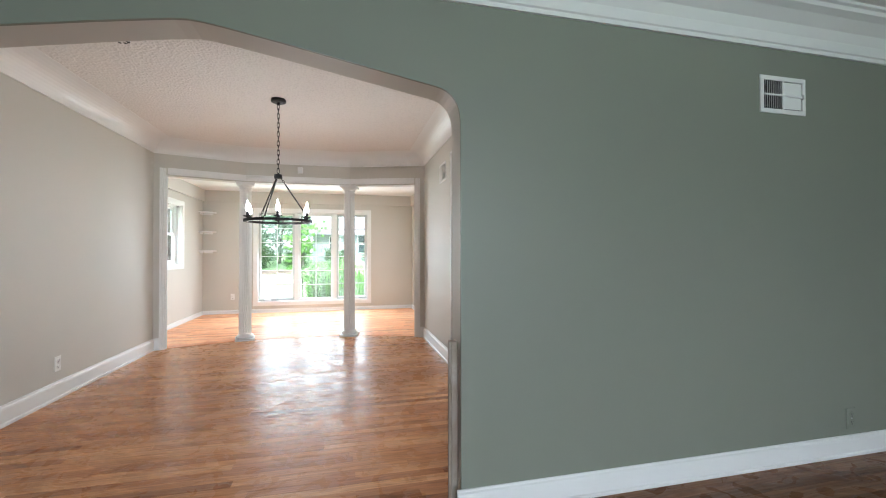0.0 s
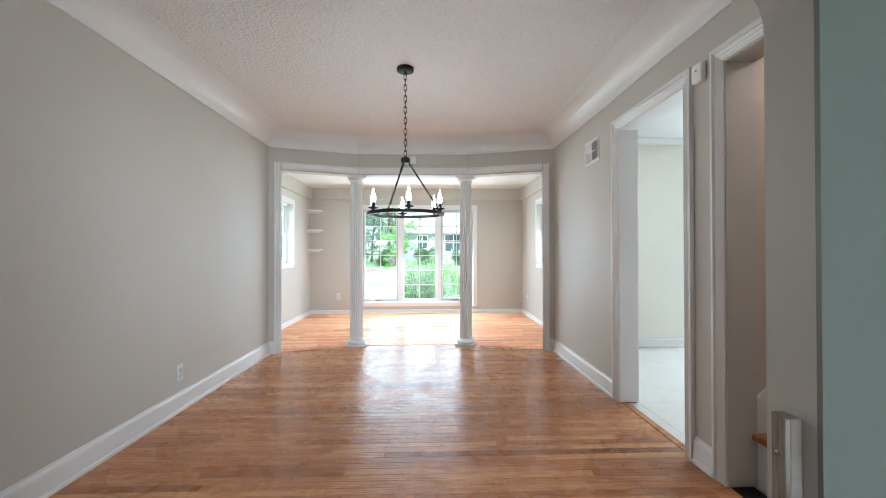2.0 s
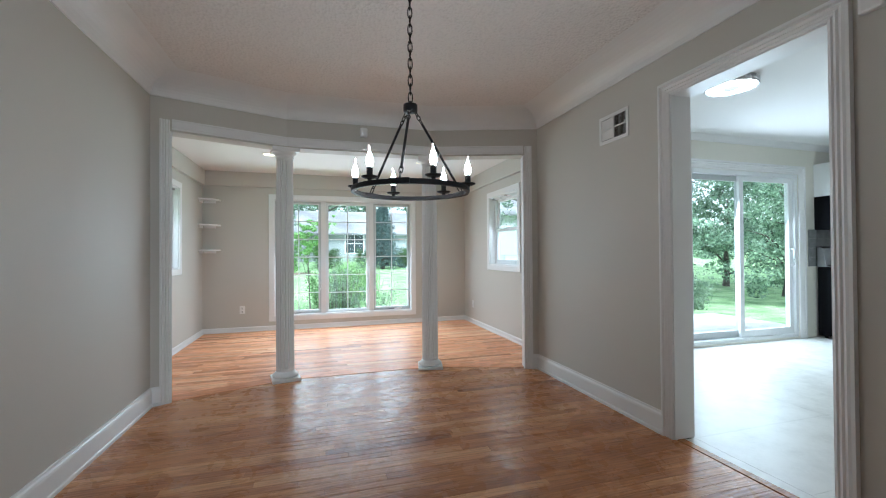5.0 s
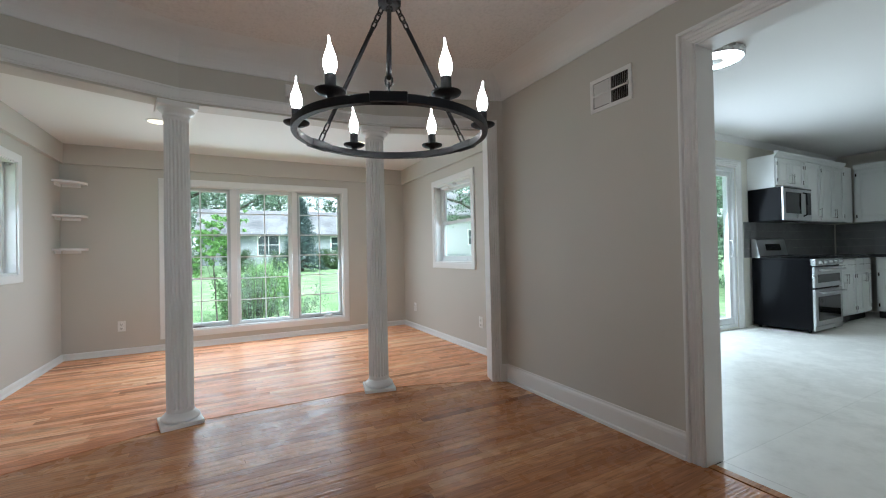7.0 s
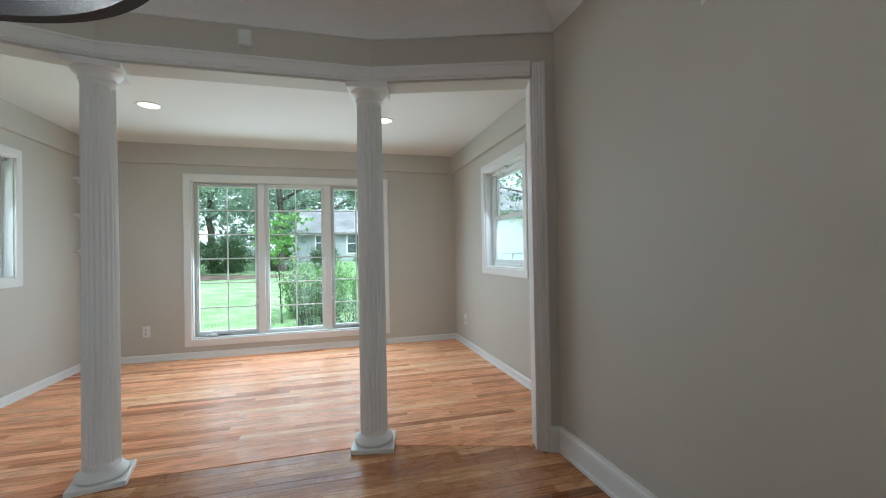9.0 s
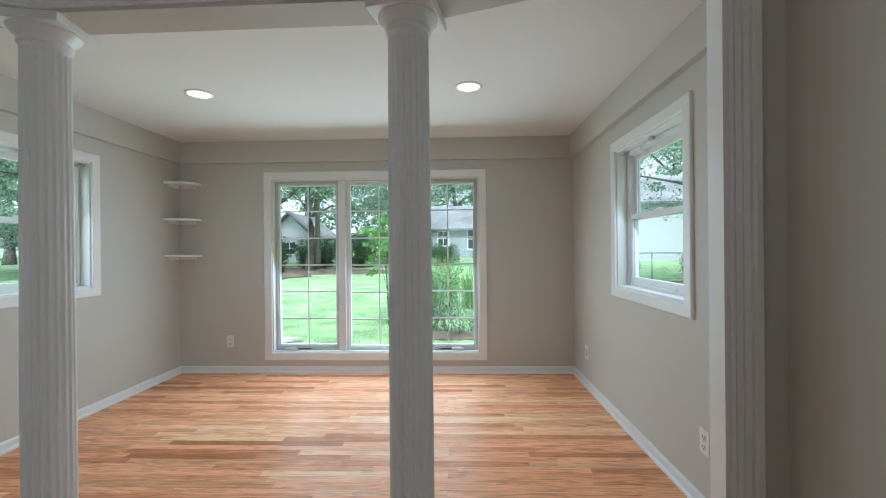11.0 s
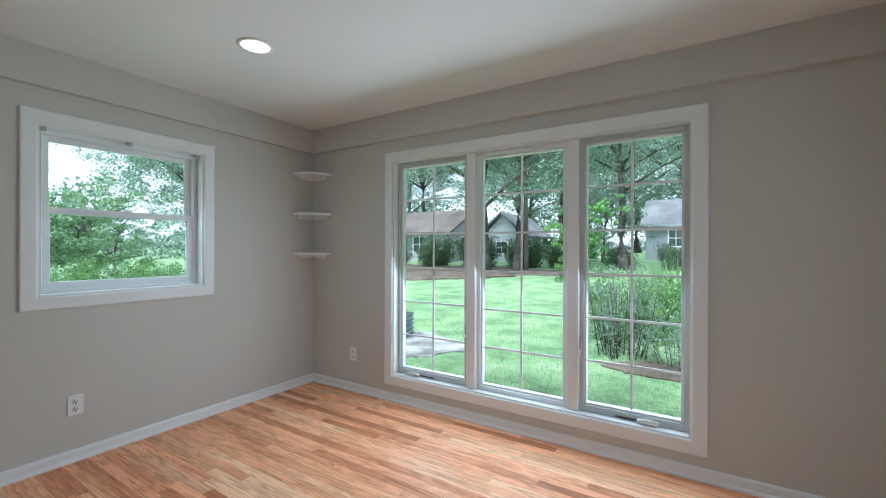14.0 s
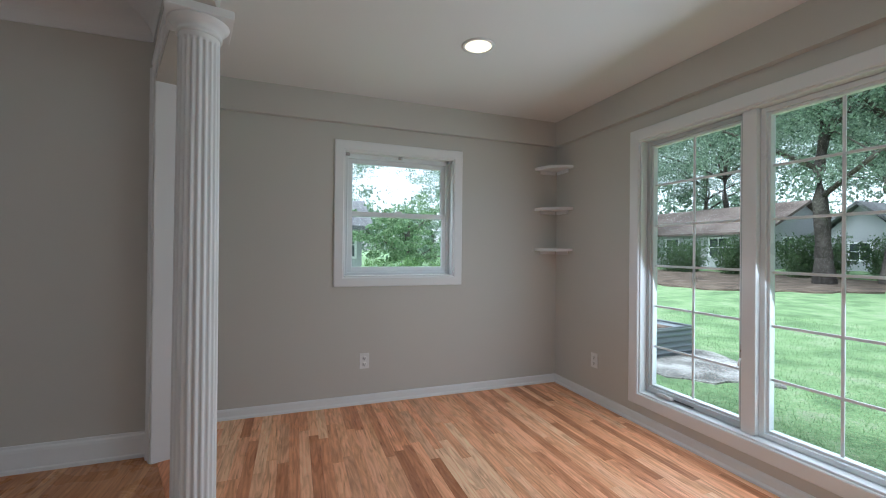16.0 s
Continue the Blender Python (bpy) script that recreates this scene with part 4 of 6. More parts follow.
# ---- dining room things ----
def chain_links(bm, a, b, count, r=0.0028, w=0.010):
    a, b = Vector(a), Vector(b)
    q = (b - a).to_track_quat("Z", "Y")
    step = (b - a).length / count
    for k in range(count):
        c = a + (b - a) * ((k + 0.5) / count)
        h = step * 0.68
        turn = Matrix.Rotation(math.pi / 2 * (k % 2), 3, "Z")
        pts = []
        for j in range(14):
            t = 2 * math.pi * j / 14
            p = Vector((w * math.cos(t), 0, h * math.copysign(abs(math.sin(t)) ** 0.8, math.sin(t))))
            pts.append(c + q @ (turn @ p))
        tube(bm, pts, r, 6, closed=True)


def chandelier():
    cx, cy = 1.622, -1.635
    ch = thing("chandelier", "black iron wagon-wheel chandelier with six lit candle bulbs", "chandelier", at=pose(cx, cy, CEIL_Z))
    Z = -CEIL_Z
    bm = bmesh.new()
    lathe(bm, [(0.0, -0.03), (0.05, -0.03), (0.06, -0.026), (0.062, -0.02), (0.062, -0.001), (0.0, -0.001)], 36, cap=False)
    lathe(bm, [(0.011, -0.05), (0.013, -0.045), (0.013, -0.029), (0.009, -0.028)], 16)
    part("canopy", bm, BLACK, ch)
    bm = bmesh.new()
    chain_links(bm, (0, 0, -0.045), (0, 0, 1.83 + Z), 15)
    part("chain", bm, BLACK, ch)
    bm = bmesh.new()
    lathe(bm, [(0.0, 1.782 + Z), (0.03, 1.782 + Z), (0.033, 1.785 + Z), (0.033, 1.815 + Z), (0.03, 1.818 + Z), (0.008, 1.82 + Z), (0.007, 1.832 + Z), (0.0, 1.832 + Z)], 28, cap=False)
    part("hub", bm, BLACK, ch)
    bm = bmesh.new()
    n = 96
    prof = [(0.257, -0.010), (0.273, -0.010), (0.274, -0.008), (0.274, 0.009), (0.273, 0.011), (0.258, 0.011), (0.257, 0.009)]
    rings = [[bm.verts.new((r * math.cos(2 * math.pi * k / n), r * math.sin(2 * math.pi * k / n), 1.412 + Z + z)) for r, z in prof] for k in range(n)]
    for k in range(n):
        a, b = rings[k], rings[(k + 1) % n]
        for j in range(len(prof)):
            bm.faces.new((a[j], b[j], b[(j + 1) % len(prof)], a[(j + 1) % len(prof)]))
    part("ring", bm, BLACK, ch)
    for deg in (-112, 8, 128):
        a = radians(deg)
        u = Vector((math.cos(a), math.sin(a), 0))
        up = Vector((0, 0, 1))
        top = u * 0.026 + up * (1.782 + Z)
        end = u * 0.262 + up * (1.425 + Z)
        d = end - top
        bm = bmesh.new()
        tube(bm, [top + d * 0.13, top + d * 0.86], 0.0062, 10)
        rod = part("rod", bm, BLACK, ch)
        for p, q, c in ((top - d * 0.01, top + d * 0.14, 3), (top + d * 0.85, end, 2)):
            bm = bmesh.new()
            chain_links(bm, p, q, c, 0.0026, 0.008)
            part("chain", bm, BLACK, rod)
        bm = bmesh.new()
        box(bm, 0.252, 0.280, -0.042, 0.042, 1.402 + Z, 1.425 + Z, 0.002, Matrix.Rotation(a, 4, "Z"))
        part("clamp_plate", bm, BLACK, rod)
    for deg in (-142, -82, -22, 38, 98, 158):
        a = radians(deg)
        m = Matrix.Translation((0.266 * math.cos(a), 0.266 * math.sin(a), 1.412 + Z))
        bm = bmesh.new()
        lathe(bm, [(0.008, 0.012), (0.009, 0.016), (0.012, 0.020), (0.024, 0.021), (0.034, 0.026), (0.036, 0.030), (0.032, 0.031), (0.014, 0.027), (0.0128, 0.03), (0.013, 0.066), (0.011, 0.068)], 24, m)
        cnd = part("candle_holder", bm, BLACK, ch)
        bm = bmesh.new()
        vs = lathe(bm, [(0.0, 0.064), (0.0095, 0.065), (0.011, 0.072), (0.0150, 0.085), (0.0158, 0.093), (0.0135, 0.108), (0.0085, 0.122), (0.0045, 0.134), (0.0022, 0.147), (0.0008, 0.158)], 18)
        for v in vs:
            v.co.x += 1.6 * max(v.co.z - 0.115, 0.0) ** 2
        bmesh.ops.transform(bm, matrix=m @ Matrix.Rotation(a * 1.7, 4, "Z"), verts=vs)
        part("bulb", bm, BULB, cnd, "glowing flame-tip bulb")
    return ch


chandelier()


def outlet(at, label="white duplex outlet on the wall", plate=None):
    plate = plate or PLATE
    o = thing("wall_outlet", label, "outlet", "wall outlets", at)
    boxpart("cover_plate", o, plate, (-0.036, 0.036, -0.006, 0.0, -0.058, 0.058), 0.003)
    for z in (-0.022, 0.022):
        bm = bmesh.new()
        lathe(bm, [(0.0, 0.0), (0.017, 0.0), (0.0175, 0.0008), (0.0165, 0.003), (0.0, 0.003)], 20, Matrix.Translation((0, -0.0055, z)) @ Matrix.Rotation(radians(90), 4, "X"), cap=False)
        r = part("receptacle", bm, plate, o)
        bm = bmesh.new()
        box(bm, -0.0085, -0.0050, -0.0092, -0.0084, z - 0.003, z + 0.008)
        box(bm, 0.0050, 0.0085, -0.0092, -0.0084, z - 0.003, z + 0.008)
        box(bm, -0.003, 0.003, -0.0092, -0.0084, z - 0.012, z - 0.006)
        part("slot", bm, DARK, r, "dark contact slots")
    bm = bmesh.new()
    lathe(bm, [(0.0, 0.0), (0.003, 0.0), (0.003, 0.002), (0.0, 0.002)], 10, Matrix.Translation((0, -0.006, 0)) @ Matrix.Rotation(radians(90), 4, "X"), cap=False)
    part("screw", bm, CHROME, o)
    return o


o1 = outlet(pose(0, -1.60, 0.273, 0, 0, 90), "white duplex outlet low on the dining wall")
copy_thing(o1, pose(SUN_L, 1.285, 0.322, 0, 0, 90))["label"] = "white duplex outlet under the side window"
copy_thing(o1, pose(0.124, 3.0, 0.318, 0, 0, 0))["label"] = "white duplex outlet beside the broad window"
copy_thing(o1, pose(SUN_R, 2.615, 0.305, 0, 0, -90))["label"] = "white duplex outlet low on the sunroom wall"
copy_thing(o1, pose(SUN_R, 0.90, 0.325, 0, 0, -90))["label"] = "white duplex outlet near the bay opening"
outlet(pose(4.955, -3.704, 0.20), "painted-over sage outlet low on the sage wall", GREEN)


def wall_vent(at, w, h, half_dark, label):
    """Stamped register with two banks of slats."""
    v = thing("wall_vent", label, "vent", "wall vents", at)
    bm = bmesh.new()
    f = 0.024
    for d in ((-w / 2, w / 2, -0.008, 0, -h / 2, -h / 2 + f), (-w / 2, w / 2, -0.008, 0, h / 2 - f, h / 2), (-w / 2, -w / 2 + f, -0.008, 0, -h / 2 + f, h / 2 - f), (w / 2 - f, w / 2, -0.008, 0, -h / 2 + f, h / 2 - f)):
        box(bm, *d, 0.002)
    part("frame", bm, PLATE, v)
    boxpart("backing", v, DARK, (-w / 2 + f, w / 2 - f, -0.002, -0.0005, -h / 2 + f, h / 2 - f))
    iw, ih = w - 2 * f, h - 2 * f
    boxpart("divider", v, PLATE, (-0.006, 0.006, -0.008, -0.002, -ih / 2, ih / 2), 0.001)
    boxpart("divider", v, PLATE, (-iw / 2, iw / 2, -0.0078, -0.002, -0.005, 0.005), 0.001)
    for side in (-1, 1):
        for half in (-1, 1):
            n = 9
            for k in range(n):
                x = side * (iw / 4 + 0.002) + (k - (n - 1) / 2) * (iw / 2 - 0.014) / n
                z = half * (ih / 4 + 0.001)
                tilt = (-52 if side * half_dark > 0 else 16) * half_dark
                bm = bmesh.new()
                m = Matrix.Translation((x, -0.005, z)) @ Matrix.Rotation(radians(tilt), 4, "Z")
                box(bm, -0.0052, 0.0052, -0.0005, 0.0005, -ih / 4 + 0.005, ih / 4 - 0.005, 0, m)
                part("slat", bm, PLATE, v)
    boxpart("damper_lever", v, PLATE, (w / 2 - f - 0.002, w / 2 - f + 0.006, -0.018, -0.006, -0.012, 0.012), 0.002)
    return v


wall_vent(pose(3.232, -1.065, 2.016, 0, 0, -90), 0.297, 0.203, 1, "white stamped metal register high on the dining wall")
wall_vent(pose(4.487, -3.704, 1.978), 0.312, 0.20, -1, "white stamped metal register high on the sage wall")

bm = bmesh.new()
lathe(bm, [(0.0, -0.042), (0.03, -0.042), (0.052, -0.036), (0.062, -0.024), (0.066, -0.012), (0.066, -0.001), (0.0, -0.001)], 36, cap=False)
sm = thing("smoke_detector", "round white smoke detector on the sprayed ceiling", "smoke detector", at=pose(0.848, -2.555, CEIL_Z))
part("body", bm, PLATE, sm)
for k in range(10):
    a = 2 * math.pi * k / 10
    bm = bmesh.new()
    box(bm, 0.032, 0.0565, -0.0075, 0.0075, -0.0405, -0.034, 0, Matrix.Rotation(a, 4, "Z"))
    part("vent_slot", bm, DARK, sm, "dark vent slot")
bm = bmesh.new()
lathe(bm, [(0.0, -0.046), (0.01, -0.046), (0.012, -0.041), (0.0, -0.041)], 16, Matrix.Translation((0.018, 0, 0)), cap=False)
part("test_button", bm, PLATE, sm)

al = thing("door_chime", "small white plastic alarm box above the doorways", "alarm box", at=pose(3.232, -2.503, 2.08, 0, 0, -90))
boxpart("housing", al, PLATE, (-0.04, 0.04, -0.032, 0, -0.055, 0.045), 0.008)
boxpart("indicator", al, DARK, (-0.006, 0.006, -0.0335, -0.031, 0.006, 0.012), 0.001)
mo = thing("alarm_sensor", "small white wall sensor on the bay header", "sensor", at=pose(1.603, 0.344, 2.245))
boxpart("housing", mo, PLATE, (-0.034, 0.034, -0.034, 0, -0.042, 0.042), 0.009)
boxpart("lens", mo, VINYL, (-0.022, 0.022, -0.037, -0.033, -0.034, 0.0), 0.004, "milky sensor lens")

gs = thing("gate_strip", "bare wooden mounting strip on the arch jamb", "wood strip")
boxpart("board", gs, RAWWOOD, (2.648, 2.6795, -3.655, -3.60, 0.0, 0.735), 0.003)
boxpart("lip", gs, RAWWOOD, (2.636, 2.648, -3.655, -3.64, 0.0, 0.735), 0.002)
for z in (0.12, 0.64):
    bm = bmesh.new()
    lathe(bm, [(0.0, 0), (0.006, 0), (0.006, 0.003), (0.0, 0.003)], 10, Matrix.Translation((2.648, -3.62, z)) @ Matrix.Rotation(radians(-90), 4, "Y"), cap=False)
    part("screw", bm, CHROME, gs)

# stairs seen through the second doorway
st = thing("staircase", "oak stair treads with white risers and patterned tread rugs", "staircase")
for k in range(9):
    z = 0.255 + 0.21 * k
    x = 3.375 + 0.2 * k
    boxpart("riser", st, TRIM, (x, x + 0.2, -3.548, -2.662, 0.0 if k == 0 else z - 0.21, z - 0.028))
    boxpart("tread", st, TREAD, (x - 0.028, x + 0.205, -3.548, -2.662, z - 0.028, z), 0.008)
    rg = boxpart("tread_rug", st, RUG, (x - 0.022, x + 0.175, -3.42, -2.80, z, z + 0.006), 0.003, "brown rug with a cream lattice pattern")
    bm = bmesh.new()
    for j in range(7):
        for s in (-1, 1):
            y0 = -3.40 + j * 0.085
            tube(bm, [(x - 0.02, y0 + 0.02, z + 0.006), (x + 0.04, y0 + 0.02 + s * 0.028, z + 0.0065), (x + 0.1, y0 + 0.02, z + 0.0065), (x + 0.165, y0 + 0.02 + s * 0.028, z + 0.0065)], 0.003, 5)
    part("lattice", bm, RUGLINE, rg)
bm = bmesh.new()
v = [(3.377, 0.0), (3.60, 0.0), (5.3, 1.80), (5.3, 2.25), (3.377, 0.42)]
lo = [bm.verts.new((x, -2.6605, z)) for x, z in v]
hi = [bm.verts.new((x, -2.6745, z)) for x, z in v]
bm.faces.new(lo), bm.faces.new(list(reversed(hi)))
for k in range(5):
    bm.faces.new((lo[k], lo[(k + 1) % 5], hi[(k + 1) % 5], hi[k]))
part("skirt_board", bm, TRIM, st)

sc = thing("wall_sconce", "black cylinder sconce with warm light on the stair wall", "sconce", at=pose(3.68, -2.66, 1.93))
boxpart("backplate", sc, BLACK, (-0.035, 0.035, -0.016, 0, -0.07, 0.07), 0.004)
bm = bmesh.new()
lathe(bm, [(0.042, -0.115), (0.045, -0.112), (0.045, 0.112), (0.042, 0.115), (0.040, 0.112), (0.040, -0.112), (0.042, -0.115)], 28, Matrix.Translation((0, -0.07, 0)), cap=False)
part("shade", bm, BLACK, sc)
bm = bmesh.new()
lathe(bm, [(0.0, -0.02), (0.02, -0.015), (0.022, 0.05), (0.0, 0.08)], 16, Matrix.Translation((0, -0.07, 0)), cap=False)
part("bulb", bm, SCONCEGLOW, sc, "warm glowing bulb")

# unseen fixture, added to throw warm light down the stair walls
sl = thing("stair_ceiling_light", "unseen round ceiling light added to warm the stairwell", "ceiling light", at=pose(3.95, -3.05, LOW_CEIL))
bm = bmesh.new()
lathe(bm, [(0.0, -0.001), (0.14, -0.001), (0.145, -0.012), (0.14, -0.02), (0.0, -0.02)], 32, cap=False)
part("base", bm, PLATE, sl)
bm = bmesh.new()
lathe(bm, [(0.0, -0.075), (0.06, -0.07), (0.11, -0.05), (0.128, -0.021), (0.0, -0.021)], 32, cap=False)
part("dome", bm, STAIRGLOW, sl, "warm glowing dome of the added stair light")

# ---- sunroom things ----
def corner_shelf(z, first=None):
    sh = thing("corner_shelf", "small white quarter-round corner shelf", "shelf", "corner shelves", pose(SUN_L, 3.0, z))
    bm = bmesh.new()
    out = [(0.001, -0.001)] + [(0.235 * math.sin(a), -0.230 * math.cos(a)) for a in [math.pi / 2 * k / 14 for k in range(15)]]
    prism(bm, out, -0.022, 0.0)
    part("board", bm, TRIM, sh)
    boxpart("cleat", sh, TRIM, (0.001, 0.016, -0.175, -0.02, -0.052, -0.022), 0.003)
    boxpart("cleat", sh, TRIM, (0.02, 0.175, -0.016, -0.001, -0.052, -0.022), 0.003)
    return sh


sh = corner_shelf(1.193)
for z in (1.547, 1.904):
    copy_thing(sh, pose(SUN_L, 3.0, z))


def downlight(x, y):
    d = thing("recessed_light", "round recessed downlight with a white trim, lit", "downlight", "ceiling downlights", pose(x, y, SUN_CEIL))
    bm = bmesh.new()
    lathe(bm, [(0.076, -0.006), (0.092, -0.004), (0.093, -0.0005), (0.074, -0.0005), (0.0735, -0.003), (0.076, -0.006)], 44, cap=False)
    part("trim_ring", bm, PLATE, d)
    bm = bmesh.new()
    lathe(bm, [(0.0, -0.0025), (0.05, -0.0025), (0.0745, -0.0025), (0.0745, -0.001), (0.0, -0.001)], 40, cap=False)
    part("lens", bm, CANGLOW, d, "glowing frosted lens")
    return d


dl = downlight(0.640, 1.735)
copy_thing(dl, pose(2.497, 1.715, SUN_CEIL))

# ---- kitchen things ----
kl = thing("ceiling_light", "round flush kitchen ceiling light with a nickel rim, lit", "ceiling light", at=pose(4.40, -1.03, KITCHEN_CEIL))
bm = bmesh.new()
lathe(bm, [(0.0, -0.001), (0.18, -0.001), (0.186, -0.008), (0.186, -0.05), (0.180, -0.056), (0.172, -0.052), (0.172, -0.03), (0.0, -0.03)], 48, cap=False)
part("rim", bm, CHROME, kl)
bm = bmesh.new()
lathe(bm, [(0.06, -0.058), (0.12, -0.062), (0.171, -0.05), (0.171, -0.04), (0.06, -0.04), (0.06, -0.058)], 48, cap=False)
part("diffuser", bm, KGLOW, kl, "glowing white diffuser")
bm = bmesh.new()
lathe(bm, [(0.0, -0.06), (0.05, -0.06), (0.058, -0.057), (0.058, -0.04), (0.0, -0.04)], 32, cap=False)
part("center_disc", bm, PLATE, kl)

ko = outlet(pose(5.05, 0.2, 0.34), "white kitchen outlet with a plugged-in adapter")
boxpart("adapter", ko, PLATE, (-0.02, 0.03, -0.05, -0.008, 0.0, 0.05), 0.006, "white plug adapter")
bm = bmesh.new()
tube(bm, [(0.0, -0.045, 0.01), (-0.03, -0.05, -0.03), (-0.055, -0.03, -0.02), (-0.06, -0.015, 0.03), (-0.03, -0.02, 0.04)], 0.0035, 6)
part("cord", bm, PLATE, ko)


def bar_handle(bm, x, y, z0, z1, r=0.005):
    tube(bm, [(x, y + 0.0, z0 + 0.012), (x, y - 0.03, z0 + 0.012)], r * 0.8, 8)
    tube(bm, [(x, y + 0.0, z1 - 0.012), (x, y - 0.03, z1 - 0.012)], r * 0.8, 8)
    tube(bm, [(x, y - 0.03, z0), (x, y - 0.03, z1)], r, 8)


def cabinet_door(cab, x0, x1, y, z0, z1, handle_x=None, hz=0.0, name="door"):
    bm = bmesh.new()
    t, f = 0.02, 0.05
    for d in ((x0, x0 + f, y - t, y, z0, z1), (x1 - f, x1, y - t, y, z0, z1), (x0 + f, x1 - f, y - t, y, z1 - f, z1), (x0 + f, x1 - f, y - t, y, z0, z0 + f)):
        box(bm, *d, 0.003)
    box(bm, x0 + f, x1 - f, y - t * 0.45, y, z0 + f, z1 - f)
    box(bm, x0 + f + 0.025, x1 - f - 0.025, y - t * 0.85, y, z0 + f + 0.025, z1 - f - 0.025, 0.004)
    d = part(name, bm, CABWHITE, cab)
    if handle_x is not None:
        bm = bmesh.new()
        bar_handle(bm, handle_x, y - t, hz, hz + 0.13)
        part("handle", bm, CHROME, d, "brushed nickel bar handle")
        hx = x0 + 0.004 if handle_x > (x0 + x1) / 2 else x1 - 0.004
        for z in (z0 + 0.07, z1 - 0.07):
            boxpart("hinge", d, BLACK, (hx - 0.008, hx + 0.008, y - t - 0.003, y - t, z - 0.025, z + 0.025), 0.001, "black hinge")
    return d


def wall_cabinet(at, w, z0, z1, doors, label, depth=0.33):
    c = thing("wall_cabinet", label, "cabinet", "kitchen wall cabinets", at)
    boxpart("body", c, CABWHITE, (0.001, w - 0.001, 0.02, depth, z0, z1), 0.002)
    n = doors
    for k in range(n):
        a, b = 0.02 + (w - 0.04) * k / n + 0.003, 0.02 + (w - 0.04) * (k + 1) / n - 0.003
        hx = b - 0.03 if (n == 1 or k % 2 == 0) else a + 0.03
        cabinet_door(c, a, b, 0.02, z0 + 0.02, z1 - 0.05, hx, z0 + 0.05)
    bm = bmesh.new()
    sweep(bm, [(w, 0.019), (0, 0.019)], [(-0.0, z1 - 0.03), (0.012, z1 - 0.03), (0.018, z1 - 0.01), (0.04, z1 + 0.02), (0.045, z1 + 0.04), (-0.0, z1 + 0.04)])
    part("crown", bm, CABWHITE, c)
    return c


YB = 0.197
wall_cabinet(pose(7.38, YB - 0.33, 0), 0.76, 1.82, 2.24, 2, "white raised-panel wall cabinet over the microwave")
wall_cabinet(pose(8.14, YB - 0.33, 0), 0.48, 1.40, 2.24, 1, "white raised-panel wall cabinet with one door")
wall_cabinet(pose(8.62, YB - 0.33, 0), 0.80, 1.40, 2.24, 2, "white raised-panel wall cabinet with two doors")
for k in range(3):
    wall_cabinet(pose(9.72, -0.14 - 0.6 * k, 0, 0, 0, -90), 0.6, 1.40, 2.24, 1, "white raised-panel wall cabinet on the end wall")
boxpart("corner_filler", thing("cabinet_filler", "plain white filler panel in the cabinet corner", "filler panel"), CABWHITE, (9.423, 9.72, -0.12, YB, 1.40, 2.24), 0.002)


def base_cabinet(at, w, cols, label):
    c = thing("base_cabinet", label, "cabinet", "kitchen base cabinets", at)
    boxpart("body", c, CABWHITE, (0.001, w - 0.001, 0.02, 0.60, 0.10, 0.875), 0.002)
    boxpart("toe_kick", c, DARK, (0.001, w - 0.001, 0.08, 0.60, 0.0, 0.10), 0, "dark recessed toe kick")
    for k in range(cols):
        a, b = 0.02 + (w - 0.04) * k / cols + 0.004, 0.02 + (w - 0.04) * (k + 1) / cols - 0.004
        dr = boxpart("drawer_front", c, CABWHITE, (a, b, 0.0, 0.02, 0.715, 0.86), 0.004)
        bm = bmesh.new()
        m_ = (a + b) / 2
        tube(bm, [(m_ - 0.065, -0.03, 0.79), (m_ + 0.065, -0.03, 0.79)], 0.005, 8)
        tube(bm, [(m_ - 0.05, -0.03, 0.79), (m_ - 0.05, 0.0, 0.79)], 0.004, 8)
        tube(bm, [(m_ + 0.05, -0.03, 0.79), (m_ + 0.05, 0.0, 0.79)], 0.004, 8)
        part("handle", bm, CHROME, dr, "brushed nickel bar handle")
        hx = b - 0.03 if k % 2 == 0 else a + 0.03
        cabinet_door(c, a, b, 0.02, 0.12, 0.70, hx, 0.54)
    return c


base_cabinet(pose(8.15, YB - 0.60, 0), 0.70, 2, "white raised-panel base cabinet beside the range")
base_cabinet(pose(8.855, YB - 0.60, 0), 0.54, 2, "white raised-panel base cabinet in the corner")
for k in range(3):
    base_cabinet(pose(9.42, -0.44 - 0.75 * k, 0, 0, 0, -90), 0.75, 2, "white raised-panel base cabinet on the end wall")
ct = thing("countertop", "dark speckled L-shaped stone countertop", "countertop")
bm = bmesh.new()
prism(bm, [(8.145, YB), (8.145, YB - 0.63), (9.39, YB - 0.63), (9.39, -2.72), (10.047, -2.72), (10.047, YB)], 0.876, 0.915)
part("slab", bm, COUNTER, ct)
bs = thing("backsplash", "grey tiled kitchen backsplash", "backsplash", kind="structure")
for i in range(18):
    for j in range(4):
        x = 7.262 + i * 0.151
        if x + 0.15 > 10.0:
            continue
        boxpart("tile", bs, SPLASH, (x, x + 0.149, YB - 0.008, YB + 0.002, 0.917 + j * 0.1195, 0.917 + j * 0.1195 + 0.118))
for i in range(16):
    for j in range(4):
        y = 0.19 - (i + 1) * 0.151
        boxpart("tile", bs, SPLASH, (10.038, 10.0515, y, y + 0.149, 0.917 + j * 0.1195, 0.917 + j * 0.1195 + 0.118))


